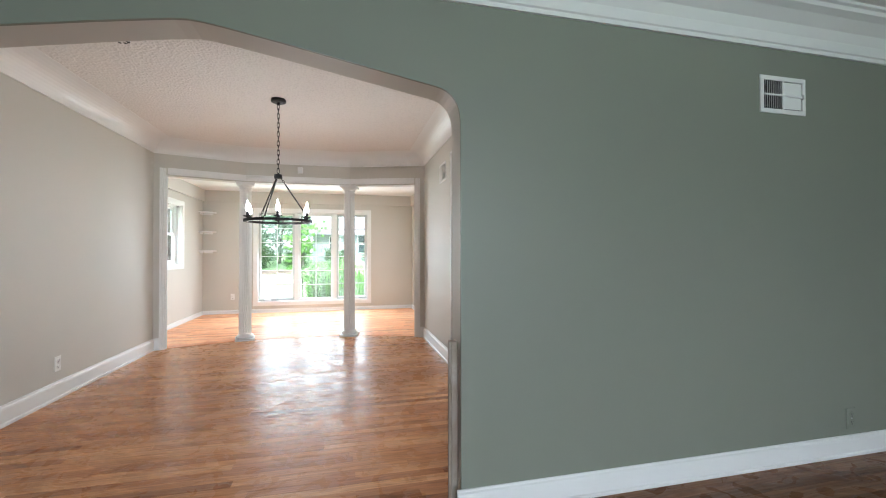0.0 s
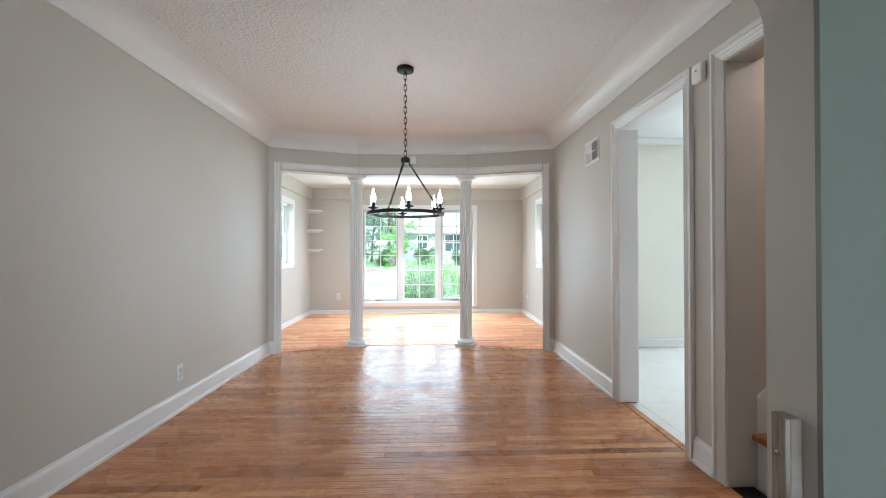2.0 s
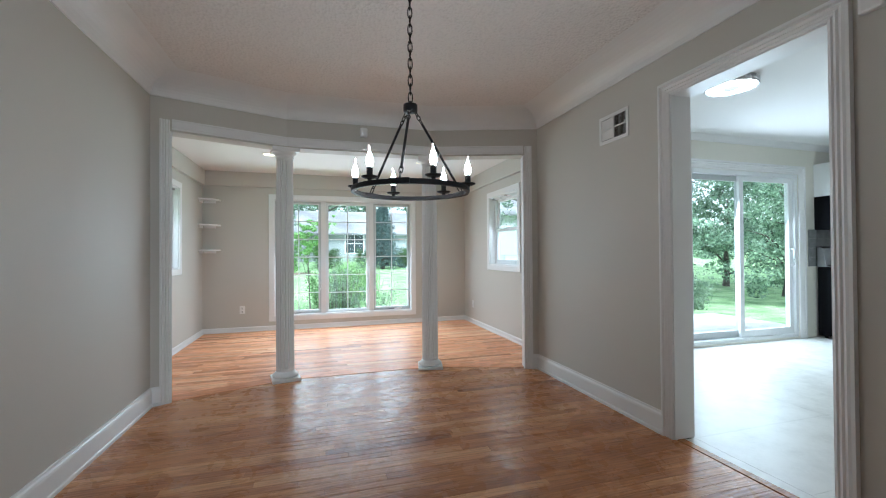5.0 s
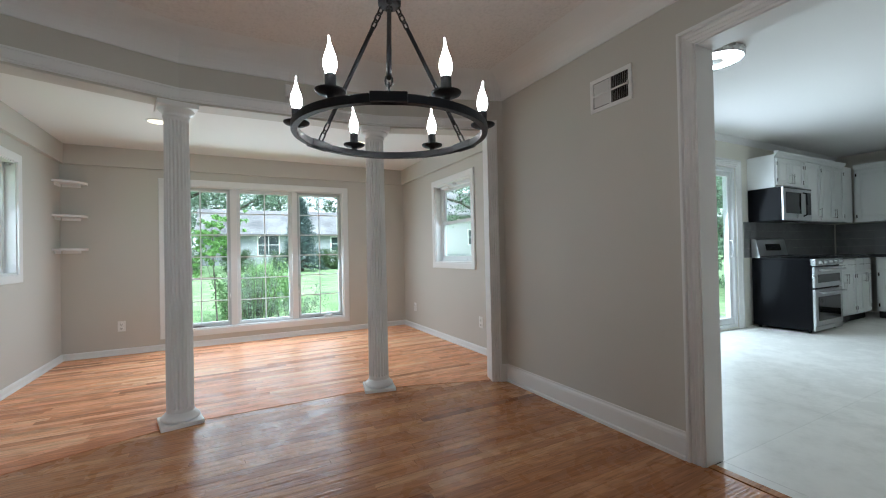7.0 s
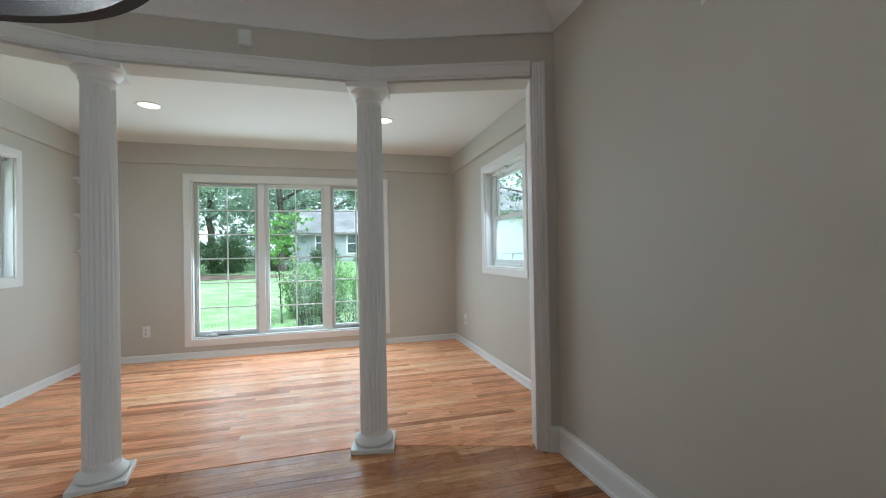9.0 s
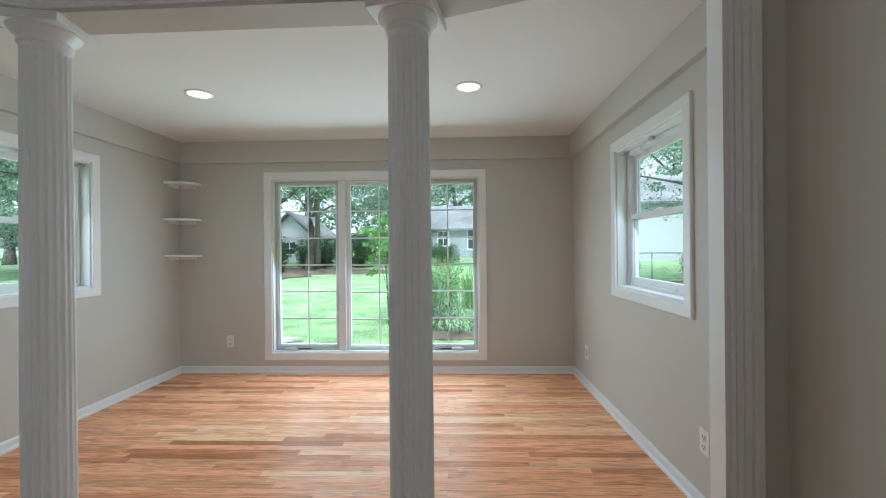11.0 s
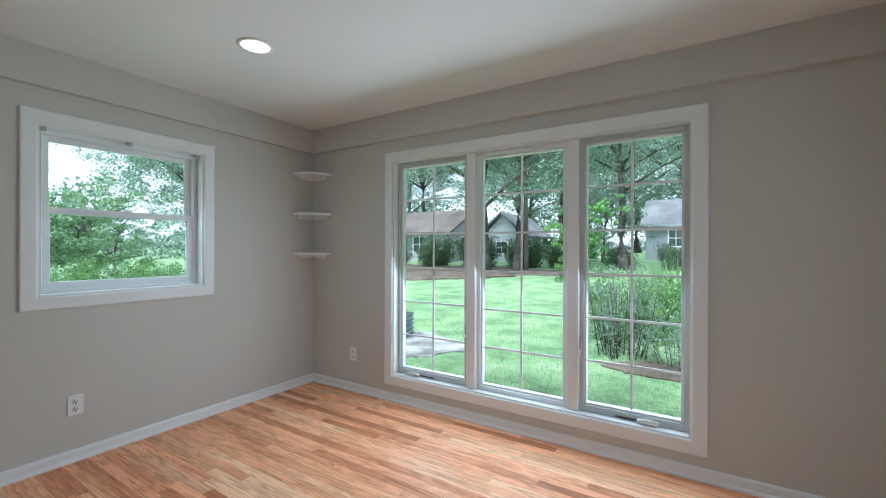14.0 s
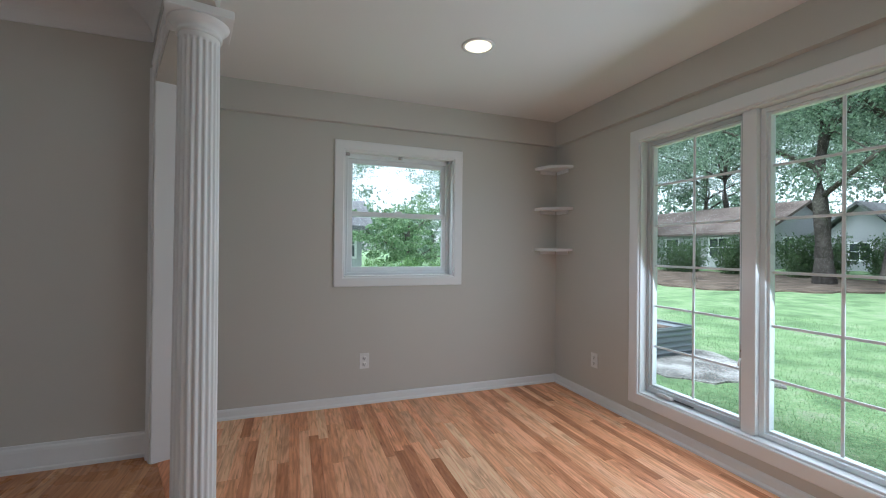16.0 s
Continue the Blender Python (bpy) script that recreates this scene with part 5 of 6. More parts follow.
def kitchen_range():
    r = thing("kitchen_range", "black and stainless double-oven gas range", "range", at=pose(7.385, -0.49, 0))
    w, d = 0.755, 0.66
    boxpart("body", r, ENAMEL, (0, w, 0.03, d, 0.03, 0.895), 0.006)
    for x in (0.05, w - 0.05):
        for y in (0.08, d - 0.06):
            bm = bmesh.new()
            lathe(bm, [(0.018, 0), (0.018, 0.032)], 12, Matrix.Translation((x, y, 0)))
            part("foot", bm, BLACK, r)
    bm = bmesh.new()
    box(bm, -0.003, 0.0, 0.06, d - 0.03, 0.09, 0.85, 0.001)
    part("side_panel", bm, ENAMEL, r)
    for nm, z0, z1 in (("lower_oven_door", 0.09, 0.53), ("upper_oven_door", 0.55, 0.80)):
        dr = boxpart(nm, r, STEEL, (0.004, w - 0.004, 0.0, 0.03, z0, z1), 0.005)
        boxpart("oven_window", dr, BGLASS, (0.075, w - 0.075, -0.003, 0.002, z0 + 0.06, z1 - 0.09), 0.002, "black oven glass")
        bm = bmesh.new()
        tube(bm, [(0.06, -0.05, z1 - 0.035), (w - 0.06, -0.05, z1 - 0.035)], 0.013, 12)
        tube(bm, [(0.09, -0.05, z1 - 0.035), (0.09, 0.004, z1 - 0.035)], 0.009, 10)
        tube(bm, [(w - 0.09, -0.05, z1 - 0.035), (w - 0.09, 0.004, z1 - 0.035)], 0.009, 10)
        part("handle", bm, STEEL, dr)
    boxpart("drawer_strip", r, STEEL, (0.004, w - 0.004, 0.006, 0.03, 0.035, 0.085), 0.003)
    cp = boxpart("control_panel", r, STEEL, (0.0, w, -0.012, 0.05, 0.815, 0.90), 0.008)
    for k in range(5):
        bm = bmesh.new()
        lathe(bm, [(0.0, 0.0), (0.021, 0.0), (0.022, 0.004), (0.018, 0.03), (0.0, 0.032)], 20, Matrix.Translation((0.09 + k * (w - 0.18) / 4, -0.012, 0.858)) @ Matrix.Rotation(radians(90), 4, "X"), cap=False)
        part("knob", bm, STEEL, cp)
    boxpart("cooktop", r, ENAMEL, (0.0, w, 0.02, d, 0.895, 0.912), 0.004)
    for k in range(3):
        bm = bmesh.new()
        x0 = 0.03 + k * 0.235
        for y in (0.07, 0.2, 0.33, 0.46, 0.57):
            tube(bm, [(x0, y, 0.932), (x0 + 0.22, y, 0.932)], 0.006, 6)
        for x in (x0, x0 + 0.11, x0 + 0.22):
            tube(bm, [(x, 0.07, 0.932), (x, 0.57, 0.932)], 0.006, 6)
        for x in (x0, x0 + 0.22):
            for y in (0.07, 0.57):
                tube(bm, [(x, y, 0.91), (x, y, 0.934)], 0.006, 6)
        part("burner_grate", bm, BLACK, r, "black cast-iron grate")
    bg = bmesh.new()
    prism(bg, [(d - 0.10, 0.912), (d, 0.912), (d, 1.17), (d - 0.035, 1.17), (d - 0.055, 1.15)], 0, w, Matrix(((0, 0, 1, 0), (1, 0, 0, 0), (0, 1, 0, 0), (0, 0, 0, 1))))
    b = part("backguard", bg, STEEL, r, "stainless backguard with a dark display")
    bm = bmesh.new()
    box(bm, 0.2, 0.58, -0.004, 0.004, -0.045, 0.045, 0.001, Matrix.Translation((0, d - 0.0805, 1.05)) @ Matrix.Rotation(radians(-10.5), 4, "X"))
    part("display", bm, BGLASS, b)
    return r


kitchen_range()


def microwave():
    m = thing("microwave", "stainless and black over-the-range microwave", "microwave", at=pose(7.383, YB - 0.40, 1.39))
    boxpart("case", m, ENAMEL, (0, 0.757, 0.025, 0.40, 0, 0.425), 0.004)
    d = boxpart("door", m, STEEL, (0.0, 0.56, 0, 0.025, 0.0, 0.425), 0.005)
    boxpart("door_window", d, BGLASS, (0.06, 0.46, -0.003, 0.002, 0.09, 0.36), 0.003, "dark reflective door window")
    bm = bmesh.new()
    tube(bm, [(0.525, 0.0, 0.06), (0.525, -0.035, 0.075), (0.525, -0.04, 0.21), (0.525, -0.035, 0.35), (0.525, 0.0, 0.365)], 0.011, 10)
    part("handle", bm, BLACK, d, "black curved handle")
    p = boxpart("control_panel", m, STEEL, (0.563, 0.757, 0, 0.025, 0.0, 0.425), 0.005)
    boxpart("keypad", p, BGLASS, (0.59, 0.73, -0.003, 0.002, 0.08, 0.37), 0.004)
    boxpart("grille", m, DARK, (0.01, 0.747, -0.002, 0.003, 0.405, 0.42), 0)
    return m


microwave()

# ---- outdoors ----
def ground_z(x, y):
    return -0.40 + 0.03 * min(max(0.0, y - 8.0), 40.0) + 0.02 * math.sin(x * 0.35) * math.cos(y * 0.3)


def axis(lo, hi):
    out, v, s = [], 0.0, 1.0
    while v < hi:
        out.append(v)
        v += s
        if v > 30:
            s *= 1.35
    pos = out + [hi]
    out, v, s = [], -1.0, 1.0
    while v > lo:
        out.append(v)
        v -= s
        if v < -30:
            s *= 1.35
    return list(reversed(out + [lo])) + pos


xs, ys = axis(-1200.0, 1200.0), axis(-1200.0, 1200.0)
verts = [(x, y, ground_z(x, y)) for y in ys for x in xs]
nx = len(xs)
faces = [(j * nx + i, j * nx + i + 1, (j + 1) * nx + i + 1, (j + 1) * nx + i) for j in range(len(ys) - 1) for i in range(nx - 1)]
me = bpy.data.meshes.new("ground")
me.from_pydata(verts, [], faces)
me.materials.append(GRASS)
for p in me.polygons:
    p.use_smooth = True
tagged(new("ground", me), "mown green lawn with worn patches", "lawn", kind="structure")


def patch(name, mat, label, cat, cx, cy, rx, ry, seed, lift=0.02):
    """An uneven bed that lies on the lawn."""
    r = random.Random(seed)
    bm = bmesh.new()
    n = 40
    ring = []
    c = bm.verts.new((cx, cy, ground_z(cx, cy) + lift + 0.02))
    for k in range(n):
        a = 2 * math.pi * k / n
        f = 1 + 0.12 * math.sin(3 * a + seed) + r.uniform(-0.11, 0.11)
        x, y = cx + rx * f * math.cos(a), cy + ry * f * math.sin(a)
        ring.append(bm.verts.new((x, y, ground_z(x, y) + lift)))
    low = [bm.verts.new((v.co.x, v.co.y, v.co.z - 0.15)) for v in ring]
    for k in range(n):
        bm.faces.new((c, ring[k], ring[(k + 1) % n]))
        bm.faces.new((ring[k], low[k], low[(k + 1) % n], ring[(k + 1) % n]))
    return solid(name, bm, mat, label, cat, kind="structure")


patch("ground_gravel", GRAVEL, "pale gravel bed on the lawn", "gravel bed", -2.7, 5.9, 2.0, 1.25, 1)
patch("ground_mulch", MULCH, "brown mulch strip along the hedge", "mulch bed", -10.0, 21.5, 9.0, 2.6, 2)
patch("ground_leaf_litter", MULCH, "bare brown leaf litter beside the curved lawn edge", "mulch bed", -9.8, 18.4, 4.6, 3.0, 6, 0.05)
patch("ground_mulch_shrub", MULCH, "dry mulch under the shrubs", "mulch bed", 2.35, 6.6, 0.8, 0.4, 3)
patch("ground_mulch_right", MULCH, "brown mulch strip by the neighbour's lawn", "mulch bed", 11.5, 14.0, 5.0, 1.6, 4)
bm = bmesh.new()
box(bm, 4.2, 9.0, 0.36, 3.0, -0.5, -0.16, 0.01)
solid("pavement_patio", bm, CONCRETE, "pale concrete patio slab", "patio", kind="structure")

nrng = np.random.default_rng(11)


def leaf_mesh(name, mat, centers, radii, n, size, flat=0.0, seed=1, up=0.0):
    """Many small leaf blades in clumps round the given centres."""
    r = np.random.default_rng(seed)
    centers, radii = np.array(centers, float), np.array(radii, float)
    k = r.integers(0, len(centers), n)
    d = r.normal(size=(n, 3))
    d /= np.linalg.norm(d, axis=1)[:, None]
    rad = r.uniform(0.25, 1.0, n) ** 0.5
    p = centers[k] + d * radii[k] * rad[:, None]
    a = r.normal(size=(n, 3))
    a[:, 2] += up
    a /= np.linalg.norm(a, axis=1)[:, None]
    b = np.cross(a, r.normal(size=(n, 3)))
    b /= np.linalg.norm(b, axis=1)[:, None]
    s = size * r.uniform(0.6, 1.4, n)[:, None]
    v = np.stack([p - a * s, p + b * s * 0.45, p + a * s, p - b * s * 0.45], axis=1).reshape(-1, 3)
    f = np.arange(4 * n).reshape(-1, 4)
    me = bpy.data.meshes.new(name)
    me.from_pydata(v.tolist(), [], f.tolist())
    me.materials.append(mat)
    return me


def tree(name, label, cat, at, height, trunk_r, spread, leaves, size, mat, seed, low=0.35, clumps=46, group="", droop=0.0, fork=True):
    """A tapered trunk with forking limbs and a broken crown of leaves."""
    r = random.Random(seed)
    t = thing(name, label, cat, group, at)
    bm = bmesh.new()
    pts = [Vector((0, 0, -0.3))]
    lean = Vector((r.uniform(-0.06, 0.06), r.uniform(-0.06, 0.06), 0))
    for k in range(1, 9):
        h = height * 0.62 * k / 8
        pts.append(Vector((lean.x * h + r.uniform(-1, 1) * trunk_r * 0.35, lean.y * h + r.uniform(-1, 1) * trunk_r * 0.35, h)))
    tube(bm, pts, trunk_r, 12, taper=trunk_r * 0.35)
    tube(bm, [Vector((0, 0, -0.3)), pts[1].lerp(pts[0], 0.4), pts[1]], trunk_r * 1.35, 12, taper=trunk_r * 0.8)
    tips = []
    limbs = 8 if fork else 3
    for k in range(limbs):
        f = r.uniform(low, 0.62)
        base = pts[min(int(f / 0.62 * 8), 8)]
        a = 2 * math.pi * (k + r.random() * 0.7) / limbs
        reach = spread * r.uniform(0.55, 1.0)
        end = base + Vector((math.cos(a) * reach, math.sin(a) * reach, height * r.uniform(0.12, 0.34)))
        m1 = base.lerp(end, 0.4) + Vector((r.uniform(-0.1, 0.1) * reach, r.uniform(-0.1, 0.1) * reach, height * 0.03))
        m2 = base.lerp(end, 0.75) + Vector((r.uniform(-0.12, 0.12) * reach, r.uniform(-0.12, 0.12) * reach, height * 0.02))
        tube(bm, [base, m1, m2, end], trunk_r * 0.34, 7, taper=trunk_r * 0.06)
        tips += [m2, end]
        for q in range(2):
            e2 = m1 + Vector((r.uniform(-1, 1), r.uniform(-1, 1), r.uniform(0.1, 0.7))) * reach * 0.5
            tube(bm, [m1, m1.lerp(e2, 0.5) + Vector((0, 0, 0.1)), e2], trunk_r * 0.14, 5, taper=trunk_r * 0.04)
            tips.append(e2)
    part("trunk", bm, BARK, t)
    cs, rs = [], []
    for k in range(clumps):
        c = r.choice(tips) + Vector((r.gauss(0, 1), r.gauss(0, 1), r.gauss(0, 0.7))) * spread * 0.24
        c.z -= droop * r.random() * height * 0.2
        cs.append(tuple(c))
        q = spread * r.uniform(0.05, 0.15)
        rs.append((q * 1.3, q * 1.3, q * 0.75))
    ob = new("crown", leaf_mesh("crown", mat, cs, rs, leaves, size, seed=seed))
    ob.parent = t
    return t


def g(x, y, rz=0, s=1.0):
    return pose(x, y, ground_z(x, y), 0, 0, rz) @ Matrix.Scale(s, 4)


TG = "large yard trees"
TL = "tall leafy shade tree with a thick grey trunk"
t1 = tree("tree", TL, "tree", g(-7.3, 20.6), 15, 0.32, 6.6, 44000, 0.075, LEAF_TREE, 3, 0.30, 420, TG)
t2 = tree("tree", TL, "tree", g(-6.15, 22.3), 16, 0.25, 6.2, 44000, 0.075, LEAF_TREE, 5, 0.30, 420, TG)
t3 = tree("tree", "broad spreading shade tree with dark limbs", "tree", g(-0.9, 24.8), 14, 0.27, 6.8, 40000, 0.072, LEAF_TREE, 8, 0.30, 400, TG)
t5 = tree("tree", "dense leafy garden tree beyond the patio", "tree", g(16.0, 6.2), 6.5, 0.13, 3.0, 16000, 0.06, LEAF_TREE, 15, 0.10, 150, TG, 0.3)
t4 = tree("tree", "dense green garden tree with red blossom", "tree", g(-14.5, 5.4), 4.6, 0.12, 2.3, 15000, 0.055, LEAF_BLOSSOM, 12, 0.12, 130, TG, 0.1)
for x, y, rz, s, src in ((-13.5, 42.0, 40, 1.1, t1), (-22.0, 36.0, 200, 1.15, t2), (-10.0, 45.0, 77, 1.2, t1), (2.0, 50.0, 150, 1.25, t1),
                         (14.0, 48.0, 20, 1.2, t2), (24.0, 40.0, 260, 1.1, t1), (-33.0, 30.0, 310, 1.15, t1), (-34.0, 0.0, 80, 1.1, t1),
                         (17.5, 9.5, 60, 0.9, t5), (14.2, 4.4, 200, 0.75, t5), (20.5, 7.0, 90, 1.0, t5), (-20.5, 16.5, 30, 1.25, t5), (-24.0, 9.5, 140, 0.72, t5), (-23.0, 22.5, 220, 1.3, t5), (-3.2, 31.0, 70, 1.0, t5), (19.0, 3.0, 120, 1.0, t5), (13.2, 14.6, 190, 0.8, t1), (26.0, 12.0, 33, 1.0, t1), (24.0, 22.0, 290, 1.0, t2), (-25.0, 22.0, 120, 0.95, t3), (-27.0, 18.0, 240, 0.9, t1), (-23.0, 13.5, 10, 0.8, t3), (-40.0, -14.0, 44, 1.2, t2), (-30.0, 44.0, 15, 1.2, t3), (-4.0, 58.0, 35, 1.4, t3), (8.0, 60.0, 95, 1.4, t3), (20.0, 58.0, 180, 1.4, t3), (-18.0, 56.0, 230, 1.4, t3)):
    copy_thing(src, g(x, y, rz, s))
tree("sapling", "slender young tree with bright lime leaves", "sapling", g(0.95, 7.6), 3.1, 0.02, 0.56, 3400, 0.038, LEAF_LIME, 21, 0.3, 90)


def shrub(name, label, at, rx, h, leaves, size, mat, seed, stems=14, cat="shrub", group="", clump=1.0):
    r = random.Random(seed)
    s = thing(name, label, cat, group, at)
    bm = bmesh.new()
    cs, rs = [], []
    for k in range(stems):
        a, q = r.uniform(0, 2 * math.pi), rx * math.sqrt(r.random())
        tip = Vector((math.cos(a) * q, math.sin(a) * q, h * r.uniform(0.4, 1.0)))
        base = Vector((tip.x * 0.5 + r.uniform(-0.1, 0.1) * rx, tip.y * 0.5 + r.uniform(-0.1, 0.1) * rx, -0.1))
        tube(bm, [base, base.lerp(tip, 0.55) + Vector((0, 0, 0.08)), tip], 0.006 * max(1, h), 5, taper=0.002)
        for u in (0.15, 0.35, 0.6, 0.8, 1.0):
            cs.append(tuple(base.lerp(tip, u)))
            w = rx * r.uniform(0.10, 0.34) * clump
            rs.append((w, w, w * 1.1))
    part("stem", bm, BARK, s)
    ob = new("foliage", leaf_mesh("foliage", mat, cs, rs, leaves, size, seed=seed, up=0.6))
    ob.parent = s
    return s


shrub("shrub", "airy grey-green flowering shrub on the lawn", g(1.65, 7.2), 0.60, 1.45, 5200, 0.018, LEAF_BUSH, 31, 40, clump=0.55)
shrub("shrub", "low loose green shrub", g(2.5, 6.9), 0.55, 0.85, 2600, 0.02, LEAF_BUSH, 32, 16)
shrub("shrub", "leafy green perennials beside the sapling", g(1.35, 8.3), 0.6, 1.2, 3600, 0.034, LEAF_MIX, 34, 26)
shrub("shrub", "bright leafy upright perennials", g(2.0, 8.5), 0.5, 1.3, 2600, 0.036, LEAF_REED, 38, 22)
shrub("shrub", "rounded green shrub beside the patio", g(10.6, 5.0), 0.62, 1.05, 4200, 0.03, LEAF_BUSH, 35, 24)
copy_thing(t3, g(14.8, 9.0, 60, 1.15))["label"] = "old shade tree with a thick trunk beyond the patio"


def reed_clump(at, rx, h, count, seed, group="tall ornamental grasses"):
    """Arching narrow blades that spring from one crown, with a few stems."""
    r = np.random.default_rng(seed)
    t = thing("reed_grass", "tall bright ornamental grass clump", "ornamental grass", group, at)
    bm = bmesh.new()
    for k in range(10):
        a, q = r.uniform(0, 6.28), rx * r.uniform(0.1, 0.6)
        tube(bm, [(math.cos(a) * q * 0.3, math.sin(a) * q * 0.3, -0.05), (math.cos(a) * q * 0.6, math.sin(a) * q * 0.6, h * 0.5), (math.cos(a) * q, math.sin(a) * q, h * r.uniform(0.8, 1.0))], 0.005, 4, taper=0.002)
    part("stem", bm, LEAF_MIX, t)
    v, f = [], []
    for k in range(count):
        a, lean, hh = r.uniform(0, 6.28), r.uniform(0.05, 1.0) * rx, h * r.uniform(0.45, 1.0)
        bx, by = r.normal(0, rx * 0.25), r.normal(0, rx * 0.25)
        sx, sy = -math.sin(a), math.cos(a)
        o = len(v)
        for u, w in ((0.0, 0.006), (0.4, 0.009), (0.75, 0.007), (1.0, 0.001)):
            d = lean * u * u
            z = hh * (u - 0.22 * u * u * lean / rx)
            for s in (-1, 1):
                v.append((bx + math.cos(a) * d + sx * w * s, by + math.sin(a) * d + sy * w * s, z))
        for q in range(3):
            f.append((o + 2 * q, o + 2 * q + 1, o + 2 * q + 3, o + 2 * q + 2))
    me = bpy.data.meshes.new("blades")
    me.from_pydata(v, [], f)
    me.materials.append(LEAF_REED)
    ob = new("blades", me)
    ob.parent = t
    return t


reed_clump(g(2.1, 9.7), 0.6, 1.6, 260, 33)
reed_clump(g(2.75, 9.9), 0.5, 1.3, 180, 34)
reed_clump(g(1.7, 8.9), 0.45, 1.35, 180, 35)
HG = "clipped hedge bushes"
h0 = shrub("hedge_bush", "dense dark green hedge bush", g(-9.5, 24.0), 1.5, 1.9, 9000, 0.06, LEAF_HEDGE, 36, 40, "hedge", HG)
for k, (x, y, s) in enumerate(((-6.6, 24.6, 0.95), (-4.0, 25.0, 1.0), (-1.2, 25.4, 0.66), (1.6, 25.6, 0.7), (4.4, 25.6, 0.66), (7.2, 25.4, 0.7), (10.0, 25.0, 0.7), (-12.6, 23.5, 1.0), (-15.6, 23.0, 0.95), (-18.5, 22.4, 1.0), (9.6, 16.8, 0.5), (13.0, 17.2, 0.5))):
    copy_thing(h0, g(x, y, 37 * k, s))
h1 = shrub("hedge_bush", "low bright green clipped hedge bush", g(-11.6, 4.0), 0.95, 1.15, 7000, 0.04, LEAF_LOWHEDGE, 41, 36, "hedge", HG)
for k, (x, y, s) in enumerate(((-11.8, 5.5, 1.05), (-12.0, 7.0, 0.95), (-12.2, 8.8, 1.1))):
    copy_thing(h1, g(x, y, 53 * k, s))


def spruce(at, h):
    t = thing("spruce_tree", "blue-green conical spruce tree", "spruce", at=at)
    bm = bmesh.new()
    tube(bm, [(0, 0, -0.3), (0, 0, h * 0.5), (0, 0, h)], 0.16, 10, taper=0.02)
    r = random.Random(4)
    cs, rs = [], []
    for k in range(26):
        f = k / 25
        z = 0.4 + (h - 0.5) * f
        reach = (1 - f) ** 0.85 * h * 0.30 + 0.08
        for q in range(9):
            a = 2 * math.pi * (q + r.random()) / 9
            e = reach * r.uniform(0.8, 1.12)
            if k % 2 == 0:
                tube(bm, [(0, 0, z), (math.cos(a) * e, math.sin(a) * e, z - e * 0.18)], 0.03 * (1 - f) + 0.008, 4, taper=0.005)
            for u in (0.45, 0.7, 0.95):
                cs.append((math.cos(a) * e * u, math.sin(a) * e * u, z - e * u * 0.2))
                rs.append((0.16 + 0.1 * (1 - f), 0.16 + 0.1 * (1 - f), 0.09))
    part("trunk", bm, BARK, t)
    ob = new("crown", leaf_mesh("crown", LEAF_SPRUCE, cs, rs, 15000, 0.055, seed=4))
    ob.parent = t
    return t


spruce(g(5.2, 24.0), 4.6)


